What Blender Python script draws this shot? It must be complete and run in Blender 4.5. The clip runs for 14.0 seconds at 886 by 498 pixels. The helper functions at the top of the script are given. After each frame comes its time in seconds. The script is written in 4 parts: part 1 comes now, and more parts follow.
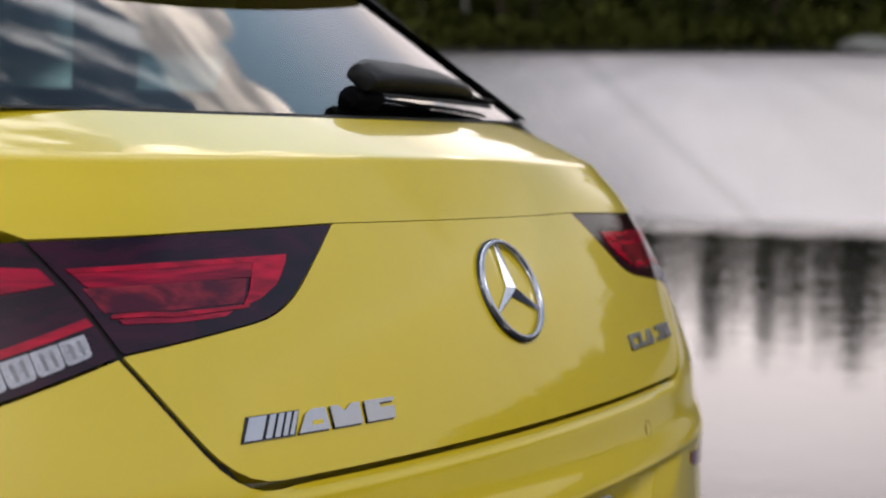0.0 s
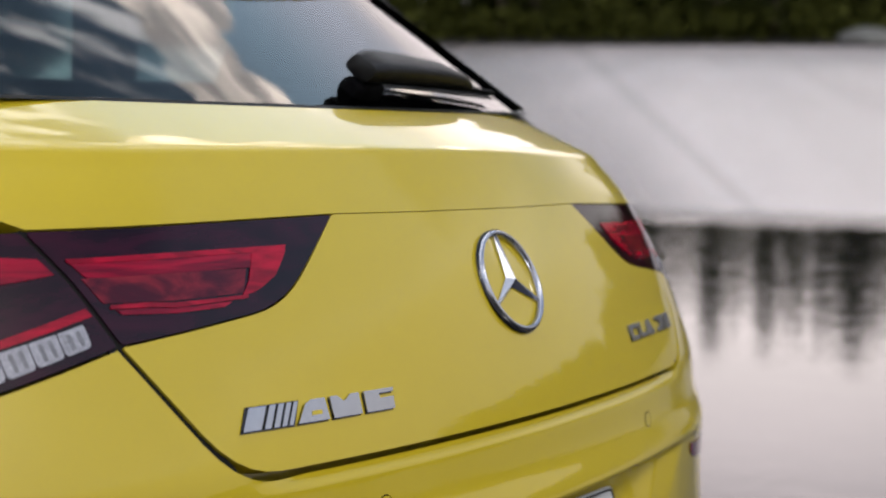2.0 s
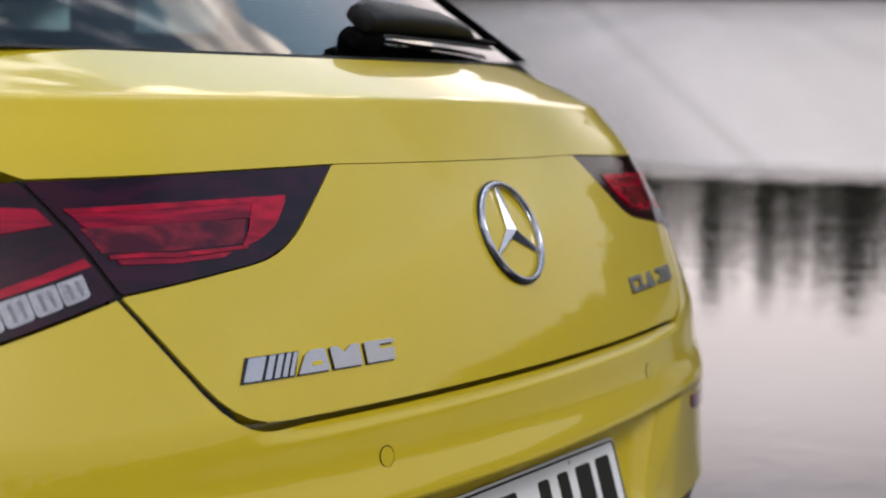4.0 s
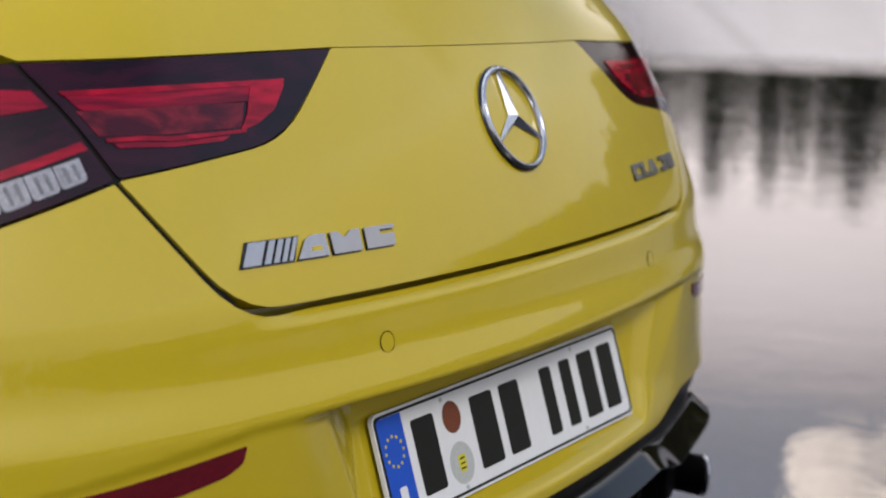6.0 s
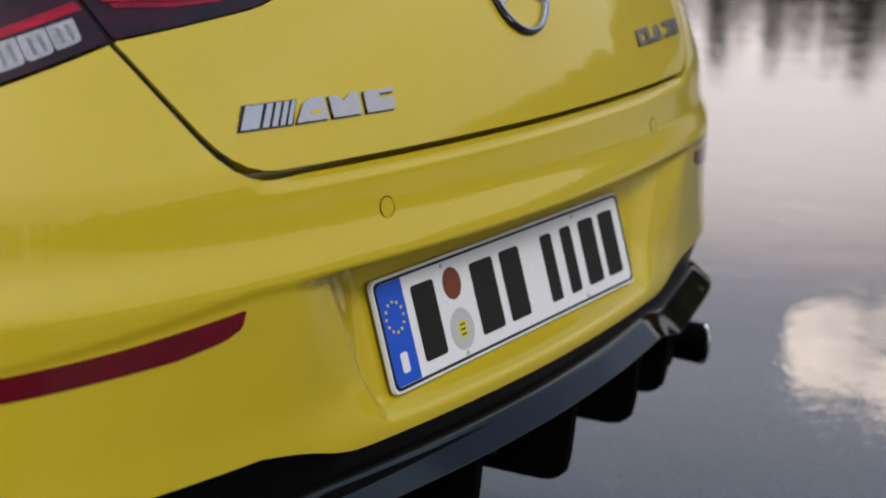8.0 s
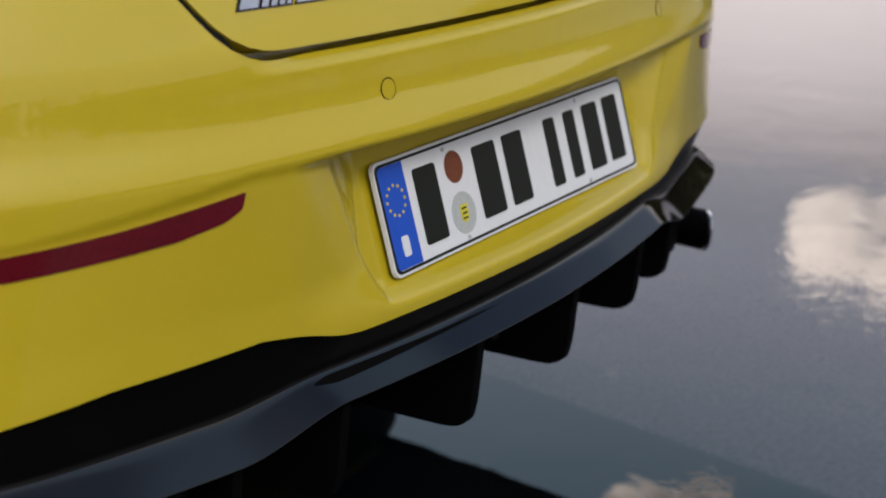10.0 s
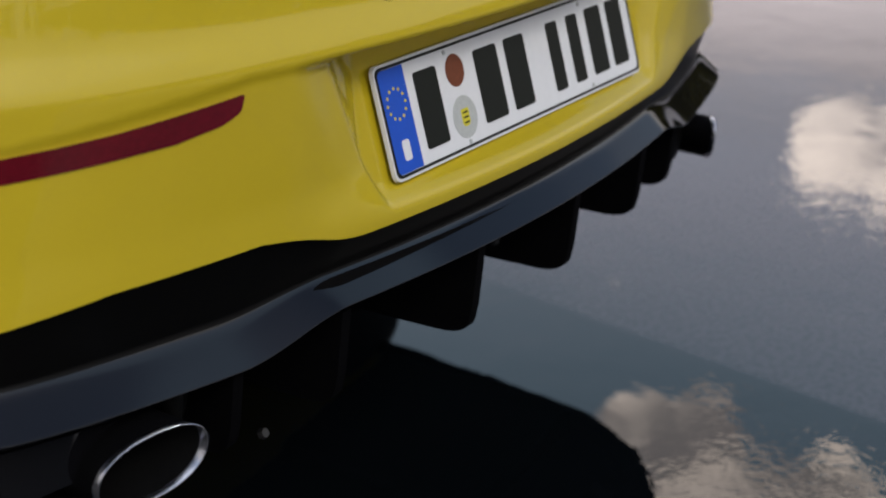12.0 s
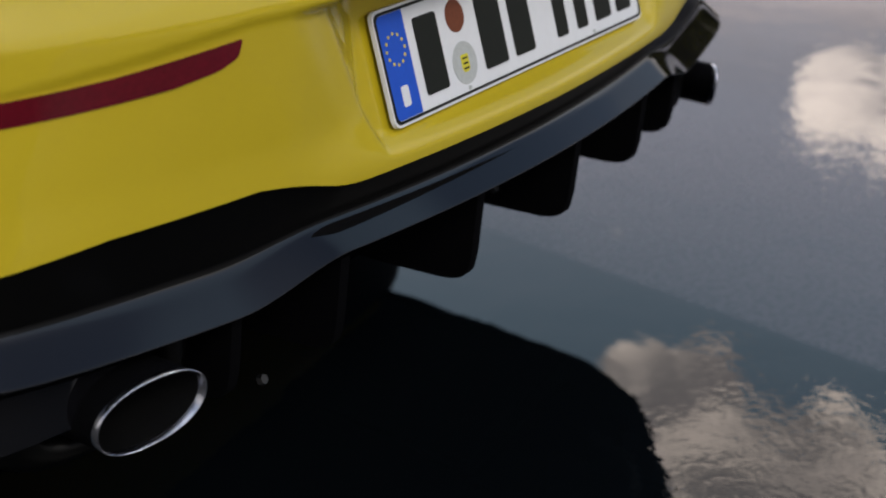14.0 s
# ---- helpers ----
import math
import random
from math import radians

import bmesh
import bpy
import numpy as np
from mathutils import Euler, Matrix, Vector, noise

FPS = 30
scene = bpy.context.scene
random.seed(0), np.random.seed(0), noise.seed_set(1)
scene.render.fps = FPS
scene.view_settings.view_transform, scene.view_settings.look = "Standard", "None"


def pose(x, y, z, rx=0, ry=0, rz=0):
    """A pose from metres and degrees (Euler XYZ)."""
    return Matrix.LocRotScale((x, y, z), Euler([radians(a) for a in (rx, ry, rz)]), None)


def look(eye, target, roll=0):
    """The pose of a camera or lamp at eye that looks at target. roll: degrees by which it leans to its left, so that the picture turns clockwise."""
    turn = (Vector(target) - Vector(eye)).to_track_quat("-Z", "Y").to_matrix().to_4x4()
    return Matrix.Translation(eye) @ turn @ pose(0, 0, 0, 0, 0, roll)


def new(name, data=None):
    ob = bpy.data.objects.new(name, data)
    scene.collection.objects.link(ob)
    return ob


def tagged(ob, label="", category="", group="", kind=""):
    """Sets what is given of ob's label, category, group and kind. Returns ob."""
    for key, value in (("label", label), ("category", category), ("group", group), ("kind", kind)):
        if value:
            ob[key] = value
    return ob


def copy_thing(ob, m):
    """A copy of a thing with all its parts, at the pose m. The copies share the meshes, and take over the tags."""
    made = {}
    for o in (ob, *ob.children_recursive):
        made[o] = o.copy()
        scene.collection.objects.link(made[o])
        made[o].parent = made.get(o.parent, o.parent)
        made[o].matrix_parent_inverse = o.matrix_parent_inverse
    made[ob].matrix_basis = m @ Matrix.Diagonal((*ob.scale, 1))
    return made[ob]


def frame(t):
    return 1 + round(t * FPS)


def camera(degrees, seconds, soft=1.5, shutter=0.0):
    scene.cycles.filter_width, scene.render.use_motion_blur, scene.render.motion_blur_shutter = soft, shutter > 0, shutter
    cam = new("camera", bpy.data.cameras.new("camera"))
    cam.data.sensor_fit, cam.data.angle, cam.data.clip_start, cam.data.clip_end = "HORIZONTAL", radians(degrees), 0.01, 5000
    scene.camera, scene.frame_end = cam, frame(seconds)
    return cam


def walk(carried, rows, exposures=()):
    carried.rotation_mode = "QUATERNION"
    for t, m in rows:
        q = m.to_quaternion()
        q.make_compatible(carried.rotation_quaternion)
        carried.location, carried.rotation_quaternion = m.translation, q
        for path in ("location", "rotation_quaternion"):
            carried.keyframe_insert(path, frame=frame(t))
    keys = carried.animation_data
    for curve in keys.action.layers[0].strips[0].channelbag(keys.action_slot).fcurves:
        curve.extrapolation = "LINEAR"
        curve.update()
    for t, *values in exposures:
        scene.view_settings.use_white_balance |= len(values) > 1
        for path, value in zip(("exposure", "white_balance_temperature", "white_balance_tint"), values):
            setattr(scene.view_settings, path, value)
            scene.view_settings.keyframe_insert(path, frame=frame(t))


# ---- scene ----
cam = camera(31.662, 14.0, soft=2.0)
cam.data.dof.use_dof = True
cam.data.dof.focus_distance = 1.45
cam.data.dof.aperture_fstop = 5.6

# seconds, eye, yaw, pitch, roll
PATH = [
    (0, -1.355, -0.775, 1.133, -58.20, -7.89, -0.02),
    (0.5, -1.354, -0.775, 1.133, -58.20, -7.97, -0.02),
    (1, -1.354, -0.775, 1.133, -58.20, -8.04, -0.02),
    (1.5, -1.354, -0.775, 1.133, -58.20, -8.10, -0.02),
    (2, -1.354, -0.775, 1.132, -58.20, -8.20, -0.02),
    (4.5, -1.347, -0.771, 1.126, -58.17, -10.66, 0.02),
    (5, -1.345, -0.770, 1.124, -58.16, -11.58, 0.04),
    (5.5, -1.343, -0.768, 1.121, -58.14, -12.56, 0.06),
    (6, -1.340, -0.767, 1.118, -58.13, -13.78, 0.08),
    (6.5, -1.337, -0.766, 1.116, -58.11, -14.92, 0.11),
    (7, -1.335, -0.764, 1.113, -58.09, -16.17, 0.14),
    (7.5, -1.332, -0.763, 1.110, -58.07, -17.25, 0.17),
    (8, -1.330, -0.763, 1.108, -58.05, -18.45, 0.21),
    (10.5, -1.322, -0.760, 1.097, -57.94, -23.39, 0.39),
    (11, -1.321, -0.760, 1.095, -57.92, -24.24, 0.42),
    (11.5, -1.320, -0.760, 1.094, -57.90, -25.01, 0.45),
    (12, -1.319, -0.760, 1.092, -57.88, -25.81, 0.49),
    (12.5, -1.318, -0.760, 1.091, -57.86, -26.48, 0.52),
    (13, -1.317, -0.761, 1.090, -57.85, -27.01, 0.54),
    (13.5, -1.317, -0.761, 1.089, -57.84, -27.37, 0.56),
    (14, -1.316, -0.761, 1.088, -57.83, -27.66, 0.57),
]


def aim(x, y, z, yaw, pitch, roll):
    a, b = radians(yaw), radians(pitch)
    way = Vector((-math.sin(a) * math.cos(b), math.cos(a) * math.cos(b), math.sin(b)))
    return look((x, y, z), Vector((x, y, z)) + way, roll)


walk(cam, [(r[0], aim(*r[1:])) for r in PATH])

# ---- sky and sun ----
world = bpy.data.worlds.new("sky")
scene.world = world
world.use_nodes = True
wt = world.node_tree
wt.nodes.clear()


def node(tree, kind, **values):
    n = tree.nodes.new(kind)
    for key, value in values.items():
        if key in n.inputs:
            n.inputs[key].default_value = value
    return n


SUN_EL, SUN_AZ = 46.0, 201.0
w_out = wt.nodes.new("ShaderNodeOutputWorld")
w_bg = wt.nodes.new("ShaderNodeBackground")
w_bg.inputs["Strength"].default_value = 0.12
sky = wt.nodes.new("ShaderNodeTexSky")
sky.sky_type = "NISHITA"
sky.sun_disc = False
sky.sun_elevation = radians(SUN_EL)
sky.sun_rotation = radians(SUN_AZ)
sky.dust_density = 1.5
w_tc = wt.nodes.new("ShaderNodeTexCoord")


def math_node(tree, op, a, b=None, c=None):
    n = tree.nodes.new("ShaderNodeMath")
    n.operation = op
    for k, v in enumerate((a, b, c)):
        if v is None:
            continue
        if isinstance(v, (int, float)):
            n.inputs[k].default_value = v
        else:
            tree.links.new(v, n.inputs[k])
    return n.outputs[0]


def ranged(tree, value, lo, hi, to_lo=0.0, to_hi=1.0):
    n = tree.nodes.new("ShaderNodeMapRange")
    n.interpolation_type = "SMOOTHSTEP"
    for key, v in (("From Min", lo), ("From Max", hi), ("To Min", to_lo), ("To Max", to_hi)):
        n.inputs[key].default_value = v
    tree.links.new(value, n.inputs["Value"])
    return n.outputs["Result"]


w_sep = wt.nodes.new("ShaderNodeSeparateXYZ")
wt.links.new(w_tc.outputs["Generated"], w_sep.inputs[0])
w_map = wt.nodes.new("ShaderNodeMapping")
w_map.inputs["Scale"].default_value = (1.0, 1.0, 1.8)
wt.links.new(w_tc.outputs["Generated"], w_map.inputs["Vector"])
billow = node(wt, "ShaderNodeTexNoise", Scale=9.0, Detail=8.0, Roughness=0.58, Distortion=0.3)
wt.links.new(w_map.outputs["Vector"], billow.inputs["Vector"])
wisp_map = wt.nodes.new("ShaderNodeMapping")
wisp_map.vector_type = "TEXTURE"
wisp_map.inputs["Scale"].default_value = (0.62, 0.075, 0.075)
wisp_map.inputs["Rotation"].default_value = Vector((1, 0, 0)).rotation_difference(Vector((0.637, -0.32, -0.70))).to_euler()
wt.links.new(w_tc.outputs["Generated"], wisp_map.inputs["Vector"])
wisp = node(wt, "ShaderNodeTexNoise", Scale=3.0, Detail=8.0, Roughness=0.6, Distortion=0.3)
wt.links.new(wisp_map.outputs["Vector"], wisp.inputs["Vector"])


def cloud(azimuth, elevation, size):
    """How near a direction is to the middle of a cloud, 1 to 0."""
    a, e = radians(azimuth), radians(elevation)
    dot = wt.nodes.new("ShaderNodeVectorMath")
    dot.operation = "DOT_PRODUCT"
    dot.inputs[1].default_value = (math.sin(a) * math.cos(e), math.cos(a) * math.cos(e), math.sin(e))
    wt.links.new(w_tc.outputs["Generated"], dot.inputs[0])
    return ranged(wt, dot.outputs["Value"], math.cos(radians(size)), 1.0)


# heaped clouds over the far shore, a low bank of haze all round, thin high streaks
heap = None
for az, el, size in ((73.2, 21.1, 2.4), (76.8, 21.2, 3.5), (66.5, 32.35, 2.2), (68.9, 32.2, 2.3), (74.7, 33.6, 2.3), (62.5, 35.2, 3.8), (67.0, 35.2, 3.8), (72.0, 35.4, 3.6), (76.0, 35.8, 3.0), (71.3, 34.4, 2.6), (20.0, 27.0, 9.0), (300.0, 24.0, 10.0)):
    c = cloud(az, el, size)
    heap = c if heap is None else math_node(wt, "MAXIMUM", heap, c)
heap = math_node(wt, "ADD", heap, math_node(wt, "MULTIPLY", math_node(wt, "SUBTRACT", billow.outputs["Fac"], 0.5), 1.5))
heap = math_node(wt, "ADD", heap, math_node(wt, "MULTIPLY", math_node(wt, "SUBTRACT", wisp.outputs["Fac"], 0.5), 0.7))
across = wt.nodes.new("ShaderNodeVectorMath")
across.operation = "DOT_PRODUCT"
across.inputs[1].default_value = (math.cos(radians(77.2)), -math.sin(radians(77.2)), 0.0)
wt.links.new(w_tc.outputs["Generated"], across.inputs[0])
heap = math_node(wt, "MULTIPLY", ranged(wt, heap, 0.32, 0.56), ranged(wt, across.outputs["Value"], 0.0, 0.05, 1.0, 0.0))
bank_edge = math_node(wt, "MULTIPLY_ADD", billow.outputs["Fac"], -0.10, w_sep.outputs["Z"])
streak = math_node(wt, "MULTIPLY", ranged(wt, wisp.outputs["Fac"], 0.46, 0.60), 0.85)
# a clear blue gap in the bank and the haze
clear = math_node(wt, "SUBTRACT", 1.0, math_node(wt, "MULTIPLY", ranged(wt, cloud(97.0, 23.0, 20.0), 0.05, 0.5), 0.9))
high = math_node(wt, "MULTIPLY", ranged(wt, w_sep.outputs["Z"], 0.55, 0.62), ranged(wt, w_sep.outputs["Y"], -0.25, 0.2))
streak = math_node(wt, "MULTIPLY", streak, high)


def blend(tree, fac, a, b):
    n = tree.nodes.new("ShaderNodeMix")
    n.data_type = "RGBA"
    for k, v in ((0, fac), (6, a), (7, b)):
        if isinstance(v, tuple):
            n.inputs[k].default_value = (*v, 1.0)
        else:
            tree.links.new(v, n.inputs[k])
    return n.outputs[2]


sunward = wt.nodes.new("ShaderNodeVectorMath")
sunward.operation = "DOT_PRODUCT"
sunward.inputs[1].default_value = (math.sin(radians(70)), math.cos(radians(70)), 0.0)
wt.links.new(w_tc.outputs["Generated"], sunward.inputs[0])
sunny = ranged(wt, sunward.outputs["Value"], -1.0, 0.55)
low = math_node(wt, "MULTIPLY", ranged(wt, bank_edge, 0.325, 0.250), math_node(wt, "MAXIMUM", clear, ranged(wt, w_sep.outputs["Z"], 0.26, 0.16)))
haze_amount = math_node(wt, "MULTIPLY", ranged(wt, w_sep.outputs["Z"], 0.42, 0.97, 0.6, 0.12), math_node(wt, "MULTIPLY", math_node(wt, "MULTIPLY", clear, ranged(wt, cloud(140.0, 56.0, 22.0), 0.3, 0.9, 1.0, 0.0)), ranged(wt, across.outputs["Value"], -0.02, 0.12, 1.0, 0.35)))
# deep blue between the high streaks over the lake
haze_amount = math_node(wt, "MULTIPLY", haze_amount, math_node(wt, "SUBTRACT", 1.0, math_node(wt, "MULTIPLY", math_node(wt, "MULTIPLY", ranged(wt, sunward.outputs["Value"], 0.60, 0.70), ranged(wt, w_sep.outputs["Z"], 0.55, 0.62)), 0.7)))
tone = blend(wt, haze_amount, sky.outputs["Color"], blend(wt, sunny, (5.5, 6.0, 7.5), blend(wt, ranged(wt, w_sep.outputs["Z"], 0.38, 0.52), (19.5, 20.2, 23.2), (13.5, 18.6, 23.0))))
tone = blend(wt, streak, tone, (34.0, 33.0, 33.5))
# a broad veil of pale cloud over the lake's other arm
veil_side = wt.nodes.new("ShaderNodeVectorMath")
veil_side.operation = "DOT_PRODUCT"
veil_side.inputs[1].default_value = (math.sin(radians(152)), math.cos(radians(152)), 0.0)
wt.links.new(w_tc.outputs["Generated"], veil_side.inputs[0])
veil_edge = math_node(wt, "MULTIPLY_ADD", billow.outputs["Fac"], -0.16, w_sep.outputs["Z"])
veil = math_node(wt, "MULTIPLY", ranged(wt, veil_edge, 0.34, 0.20), ranged(wt, veil_side.outputs["Value"], 0.50, 0.78))
tone = blend(wt, veil, tone, blend(wt, ranged(wt, billow.outputs["Fac"], 0.35, 0.65), (9.0, 9.8, 11.6), (13.0, 13.2, 13.8)))
tone = blend(wt, low, tone, blend(wt, ranged(wt, sunward.outputs["Value"], 0.92, 0.998), (7.5, 7.1, 6.9), blend(wt, ranged(wt, w_sep.outputs["Z"], 0.20, 0.31), (25.0, 22.2, 21.8), (38.0, 33.0, 33.5))))
shade = blend(wt, ranged(wt, billow.outputs["Fac"], 0.40, 0.60), (15.0, 13.8, 13.6), (54.0, 46.5, 41.0))
tone = blend(wt, heap, tone, shade)
wt.links.new(tone, w_bg.inputs["Color"])
wt.links.new(w_bg.outputs["Background"], w_out.inputs["Surface"])

sun = new("sun", bpy.data.lights.new("sun", "SUN"))
sun.data.energy = 1.12
sun.data.angle = radians(15.0)
sun.data.color = (1.0, 0.95, 0.88)
sun.matrix_world = look((0, 0, 0), (-math.sin(radians(SUN_AZ)) * math.cos(radians(SUN_EL)), -math.cos(radians(SUN_AZ)) * math.cos(radians(SUN_EL)), -math.sin(radians(SUN_EL))))
scene.view_settings.exposure = 0.0


# ---- materials ----
def material(name, color, rough=0.5, metal=0.0, coat=0.0, var=0.0, scale=20.0, bump=0.0, bump_scale=200.0, **more):
    m = bpy.data.materials.new(name)
    m.use_nodes = True
    t = m.node_tree
    b = t.nodes["Principled BSDF"]
    b.inputs["Base Color"].default_value = (*color, 1)
    b.inputs["Roughness"].default_value = rough
    b.inputs["Metallic"].default_value = metal
    b.inputs["Coat Weight"].default_value = coat
    b.inputs["Coat Roughness"].default_value = 0.018
    for key, value in more.items():
        b.inputs[key.replace("_", " ")].default_value = value
    tc = t.nodes.new("ShaderNodeTexCoord")
    if var > 0:
        n = node(t, "ShaderNodeTexNoise", Scale=scale, Detail=6.0, Roughness=0.6)
        n2 = node(t, "ShaderNodeTexNoise", Scale=scale * 9, Detail=3.0)
        t.links.new(tc.outputs["Object"], n.inputs["Vector"])
        t.links.new(tc.outputs["Object"], n2.inputs["Vector"])
        add = t.nodes.new("ShaderNodeMath")
        add.operation = "ADD"
        t.links.new(n.outputs["Fac"], add.inputs[0])
        t.links.new(n2.outputs["Fac"], add.inputs[1])
        ramp = t.nodes.new("ShaderNodeMapRange")
        ramp.inputs["From Min"].default_value = 0.6
        ramp.inputs["From Max"].default_value = 1.4
        ramp.inputs["To Min"].default_value = 1 - var
        ramp.inputs["To Max"].default_value = 1 + var
        t.links.new(add.outputs[0], ramp.inputs["Value"])
        mul = t.nodes.new("ShaderNodeVectorMath")
        mul.operation = "SCALE"
        mul.inputs[0].default_value = color
        t.links.new(ramp.outputs["Result"], mul.inputs["Scale"])
        t.links.new(mul.outputs["Vector"], b.inputs["Base Color"])
    if bump > 0:
        n = node(t, "ShaderNodeTexNoise", Scale=bump_scale, Detail=4.0)
        t.links.new(tc.outputs["Object"], n.inputs["Vector"])
        bp = t.nodes.new("ShaderNodeBump")
        bp.inputs["Strength"].default_value = 1.0
        bp.inputs["Distance"].default_value = bump
        t.links.new(n.outputs["Fac"], bp.inputs["Height"])
        t.links.new(bp.outputs["Normal"], b.inputs["Normal"])
    return m


YELLOW = material("yellow_paint", (0.500, 0.381, 0.014), rough=0.38, coat=0.88, var=0.02, scale=3.0, Specular_IOR_Level=0.2, Coat_IOR=1.47)
BLACK_GLOSS = material("black_gloss", (0.004, 0.004, 0.005), rough=0.05)
BLACK_MATT = material("black_plastic", (0.0025, 0.0025, 0.003), rough=0.65, Specular_IOR_Level=0.03, var=0.2, bump=0.0004, bump_scale=900)
WIPER_PLASTIC = material("wiper_plastic", (0.009, 0.009, 0.009), rough=0.5, Specular_IOR_Level=0.22, var=0.2, bump=0.0003, bump_scale=900)
SATIN = material("satin_black", (0.0025, 0.0025, 0.0025), rough=0.38, var=0.2, Specular_IOR_Level=0.12)
ZINC = material("zinc", (0.07, 0.07, 0.07), rough=0.5, metal=1.0, var=0.4, scale=300)
RUBBER = material("rubber", (0.008, 0.008, 0.008), rough=0.7, var=0.2, Specular_IOR_Level=0.15)
CHROME = material("chrome", (0.47, 0.48, 0.53), rough=0.22, metal=1.0, var=0.03)
BADGE_METAL = material("badge_metal", (0.40, 0.41, 0.45), rough=0.25, metal=1.0, var=0.06, scale=25)
PIPE_INSIDE = material("pipe_inside", (0.003, 0.003, 0.003), rough=0.6, var=0.3, Specular_IOR_Level=0.06)


def lens(name, deep, bright, across, up, lo=0.35, hi=0.65, rough=0.08):
    """Moulded lamp plastic: its colour runs in soft streaks."""
    m = material(name, deep, rough=rough, Specular_IOR_Level=0.3)
    t = m.node_tree
    tc = t.nodes.new("ShaderNodeTexCoord")
    mp = t.nodes.new("ShaderNodeMapping")
    mp.inputs["Scale"].default_value = (across, across, up)
    t.links.new(tc.outputs["Object"], mp.inputs["Vector"])
    n = node(t, "ShaderNodeTexNoise", Scale=1.0, Detail=5.0, Roughness=0.55, Distortion=0.4)
    t.links.new(mp.outputs["Vector"], n.inputs["Vector"])
    t.links.new(blend(t, ranged(t, n.outputs["Fac"], lo, hi), deep, bright), t.nodes["Principled BSDF"].inputs["Base Color"])
    return m


LENS_DARK = lens("smoked_red_lens", (0.008, 0.002, 0.006), (0.028, 0.003, 0.012), 14, 40, rough=0.06)
LENS_RED = lens("red_lens", (0.17, 0.001, 0.012), (0.40, 0.003, 0.024), 20, 90)
LENS_RED_DEEP = lens("deep_red_lens", (0.10, 0.001, 0.012), (0.30, 0.002, 0.022), 10, 110)
LENS_MURK = lens("murky_red_lens", (0.045, 0.002, 0.010), (0.24, 0.012, 0.024), 22, 46, 0.34, 0.70)
REFLECTOR_RED = material("red_reflector", (0.10, 0.002, 0.008), rough=0.08, var=0.2, scale=25, bump=0.0001, bump_scale=500)
LENS_CLEAR = material("clear_lens", (0.30, 0.30, 0.34), rough=0.15, var=0.5, scale=70)
LENS_SMOKE = material("smoked_clear_lens", (0.17, 0.17, 0.19), rough=0.12, var=0.6, scale=90)
GLASS_DARK = material("tinted_glass", (0.004, 0.005, 0.008), rough=0.02, IOR=1.47)


def clear_glass(name, tint, ior):
    """Thin tinted glass: mirrors by its angle, the rest shows through."""
    m = bpy.data.materials.new(name)
    m.use_nodes = True
    t = m.node_tree
    t.nodes.clear()
    out, mix = t.nodes.new("ShaderNodeOutputMaterial"), t.nodes.new("ShaderNodeMixShader")
    see, gloss = t.nodes.new("ShaderNodeBsdfTransparent"), t.nodes.new("ShaderNodeBsdfGlossy")
    see.inputs["Color"].default_value = (*tint, 1)
    gloss.inputs["Roughness"].default_value = 0.02
    fresnel = node(t, "ShaderNodeFresnel", IOR=ior)
    t.links.new(fresnel.outputs["Fac"], mix.inputs[0])
    t.links.new(see.outputs["BSDF"], mix.inputs[1])
    t.links.new(gloss.outputs["BSDF"], mix.inputs[2])
    t.links.new(mix.outputs["Shader"], out.inputs["Surface"])
    return m


GLASS_REAR = clear_glass("rear_glass", (0.50, 0.62, 0.64), 1.47)
GLASS_SIDE = clear_glass("side_glass", (0.68, 0.80, 0.80), 1.1)
PLATE_WHITE = material("plate_white", (0.72, 0.73, 0.75), rough=0.35, var=0.03, scale=12, Specular_IOR_Level=0.15)
PLATE_BLACK = material("plate_black", (0.010, 0.012, 0.010), rough=0.4, Specular_IOR_Level=0.15)
PLATE_BLUE = material("plate_blue", (0.02, 0.09, 0.52), rough=0.35, var=0.05, Specular_IOR_Level=0.15)
SEAL_BROWN = material("seal_brown", (0.16, 0.05, 0.025), rough=0.45, var=0.2, scale=200, Specular_IOR_Level=0.15)
SEAL_GREY = material("seal_grey", (0.45, 0.47, 0.46), rough=0.4, var=0.15, scale=200, Specular_IOR_Level=0.15)
SEAL_YELLOW = material("seal_yellow", (0.62, 0.55, 0.05), rough=0.4, Specular_IOR_Level=0.15)
STAR_YELLOW = material("dot_yellow", (0.65, 0.50, 0.05), rough=0.4)
STONE = material("pale_stone", (0.13, 0.13, 0.12), rough=0.85, var=0.25, scale=1.5, bump=0.02, bump_scale=6)
BANK = material("wet_bank", (0.020, 0.019, 0.017), rough=0.7, Specular_IOR_Level=0.1, var=0.5, scale=4.0, bump=0.012, bump_scale=40)
BARK = material("bark", (0.07, 0.05, 0.035), rough=0.9, var=0.4, scale=6)
BIRCH = material("pale_bark", (0.24, 0.23, 0.21), rough=0.9, var=0.5, scale=3)
LEAF = material("foliage", (0.046, 0.050, 0.010), rough=0.7, Specular_IOR_Level=0.05, var=0.5, scale=0.5)
LEAF_DARK = material("dark_foliage", (0.030, 0.037, 0.009), rough=0.75, Specular_IOR_Level=0.05, var=0.5, scale=0.5)

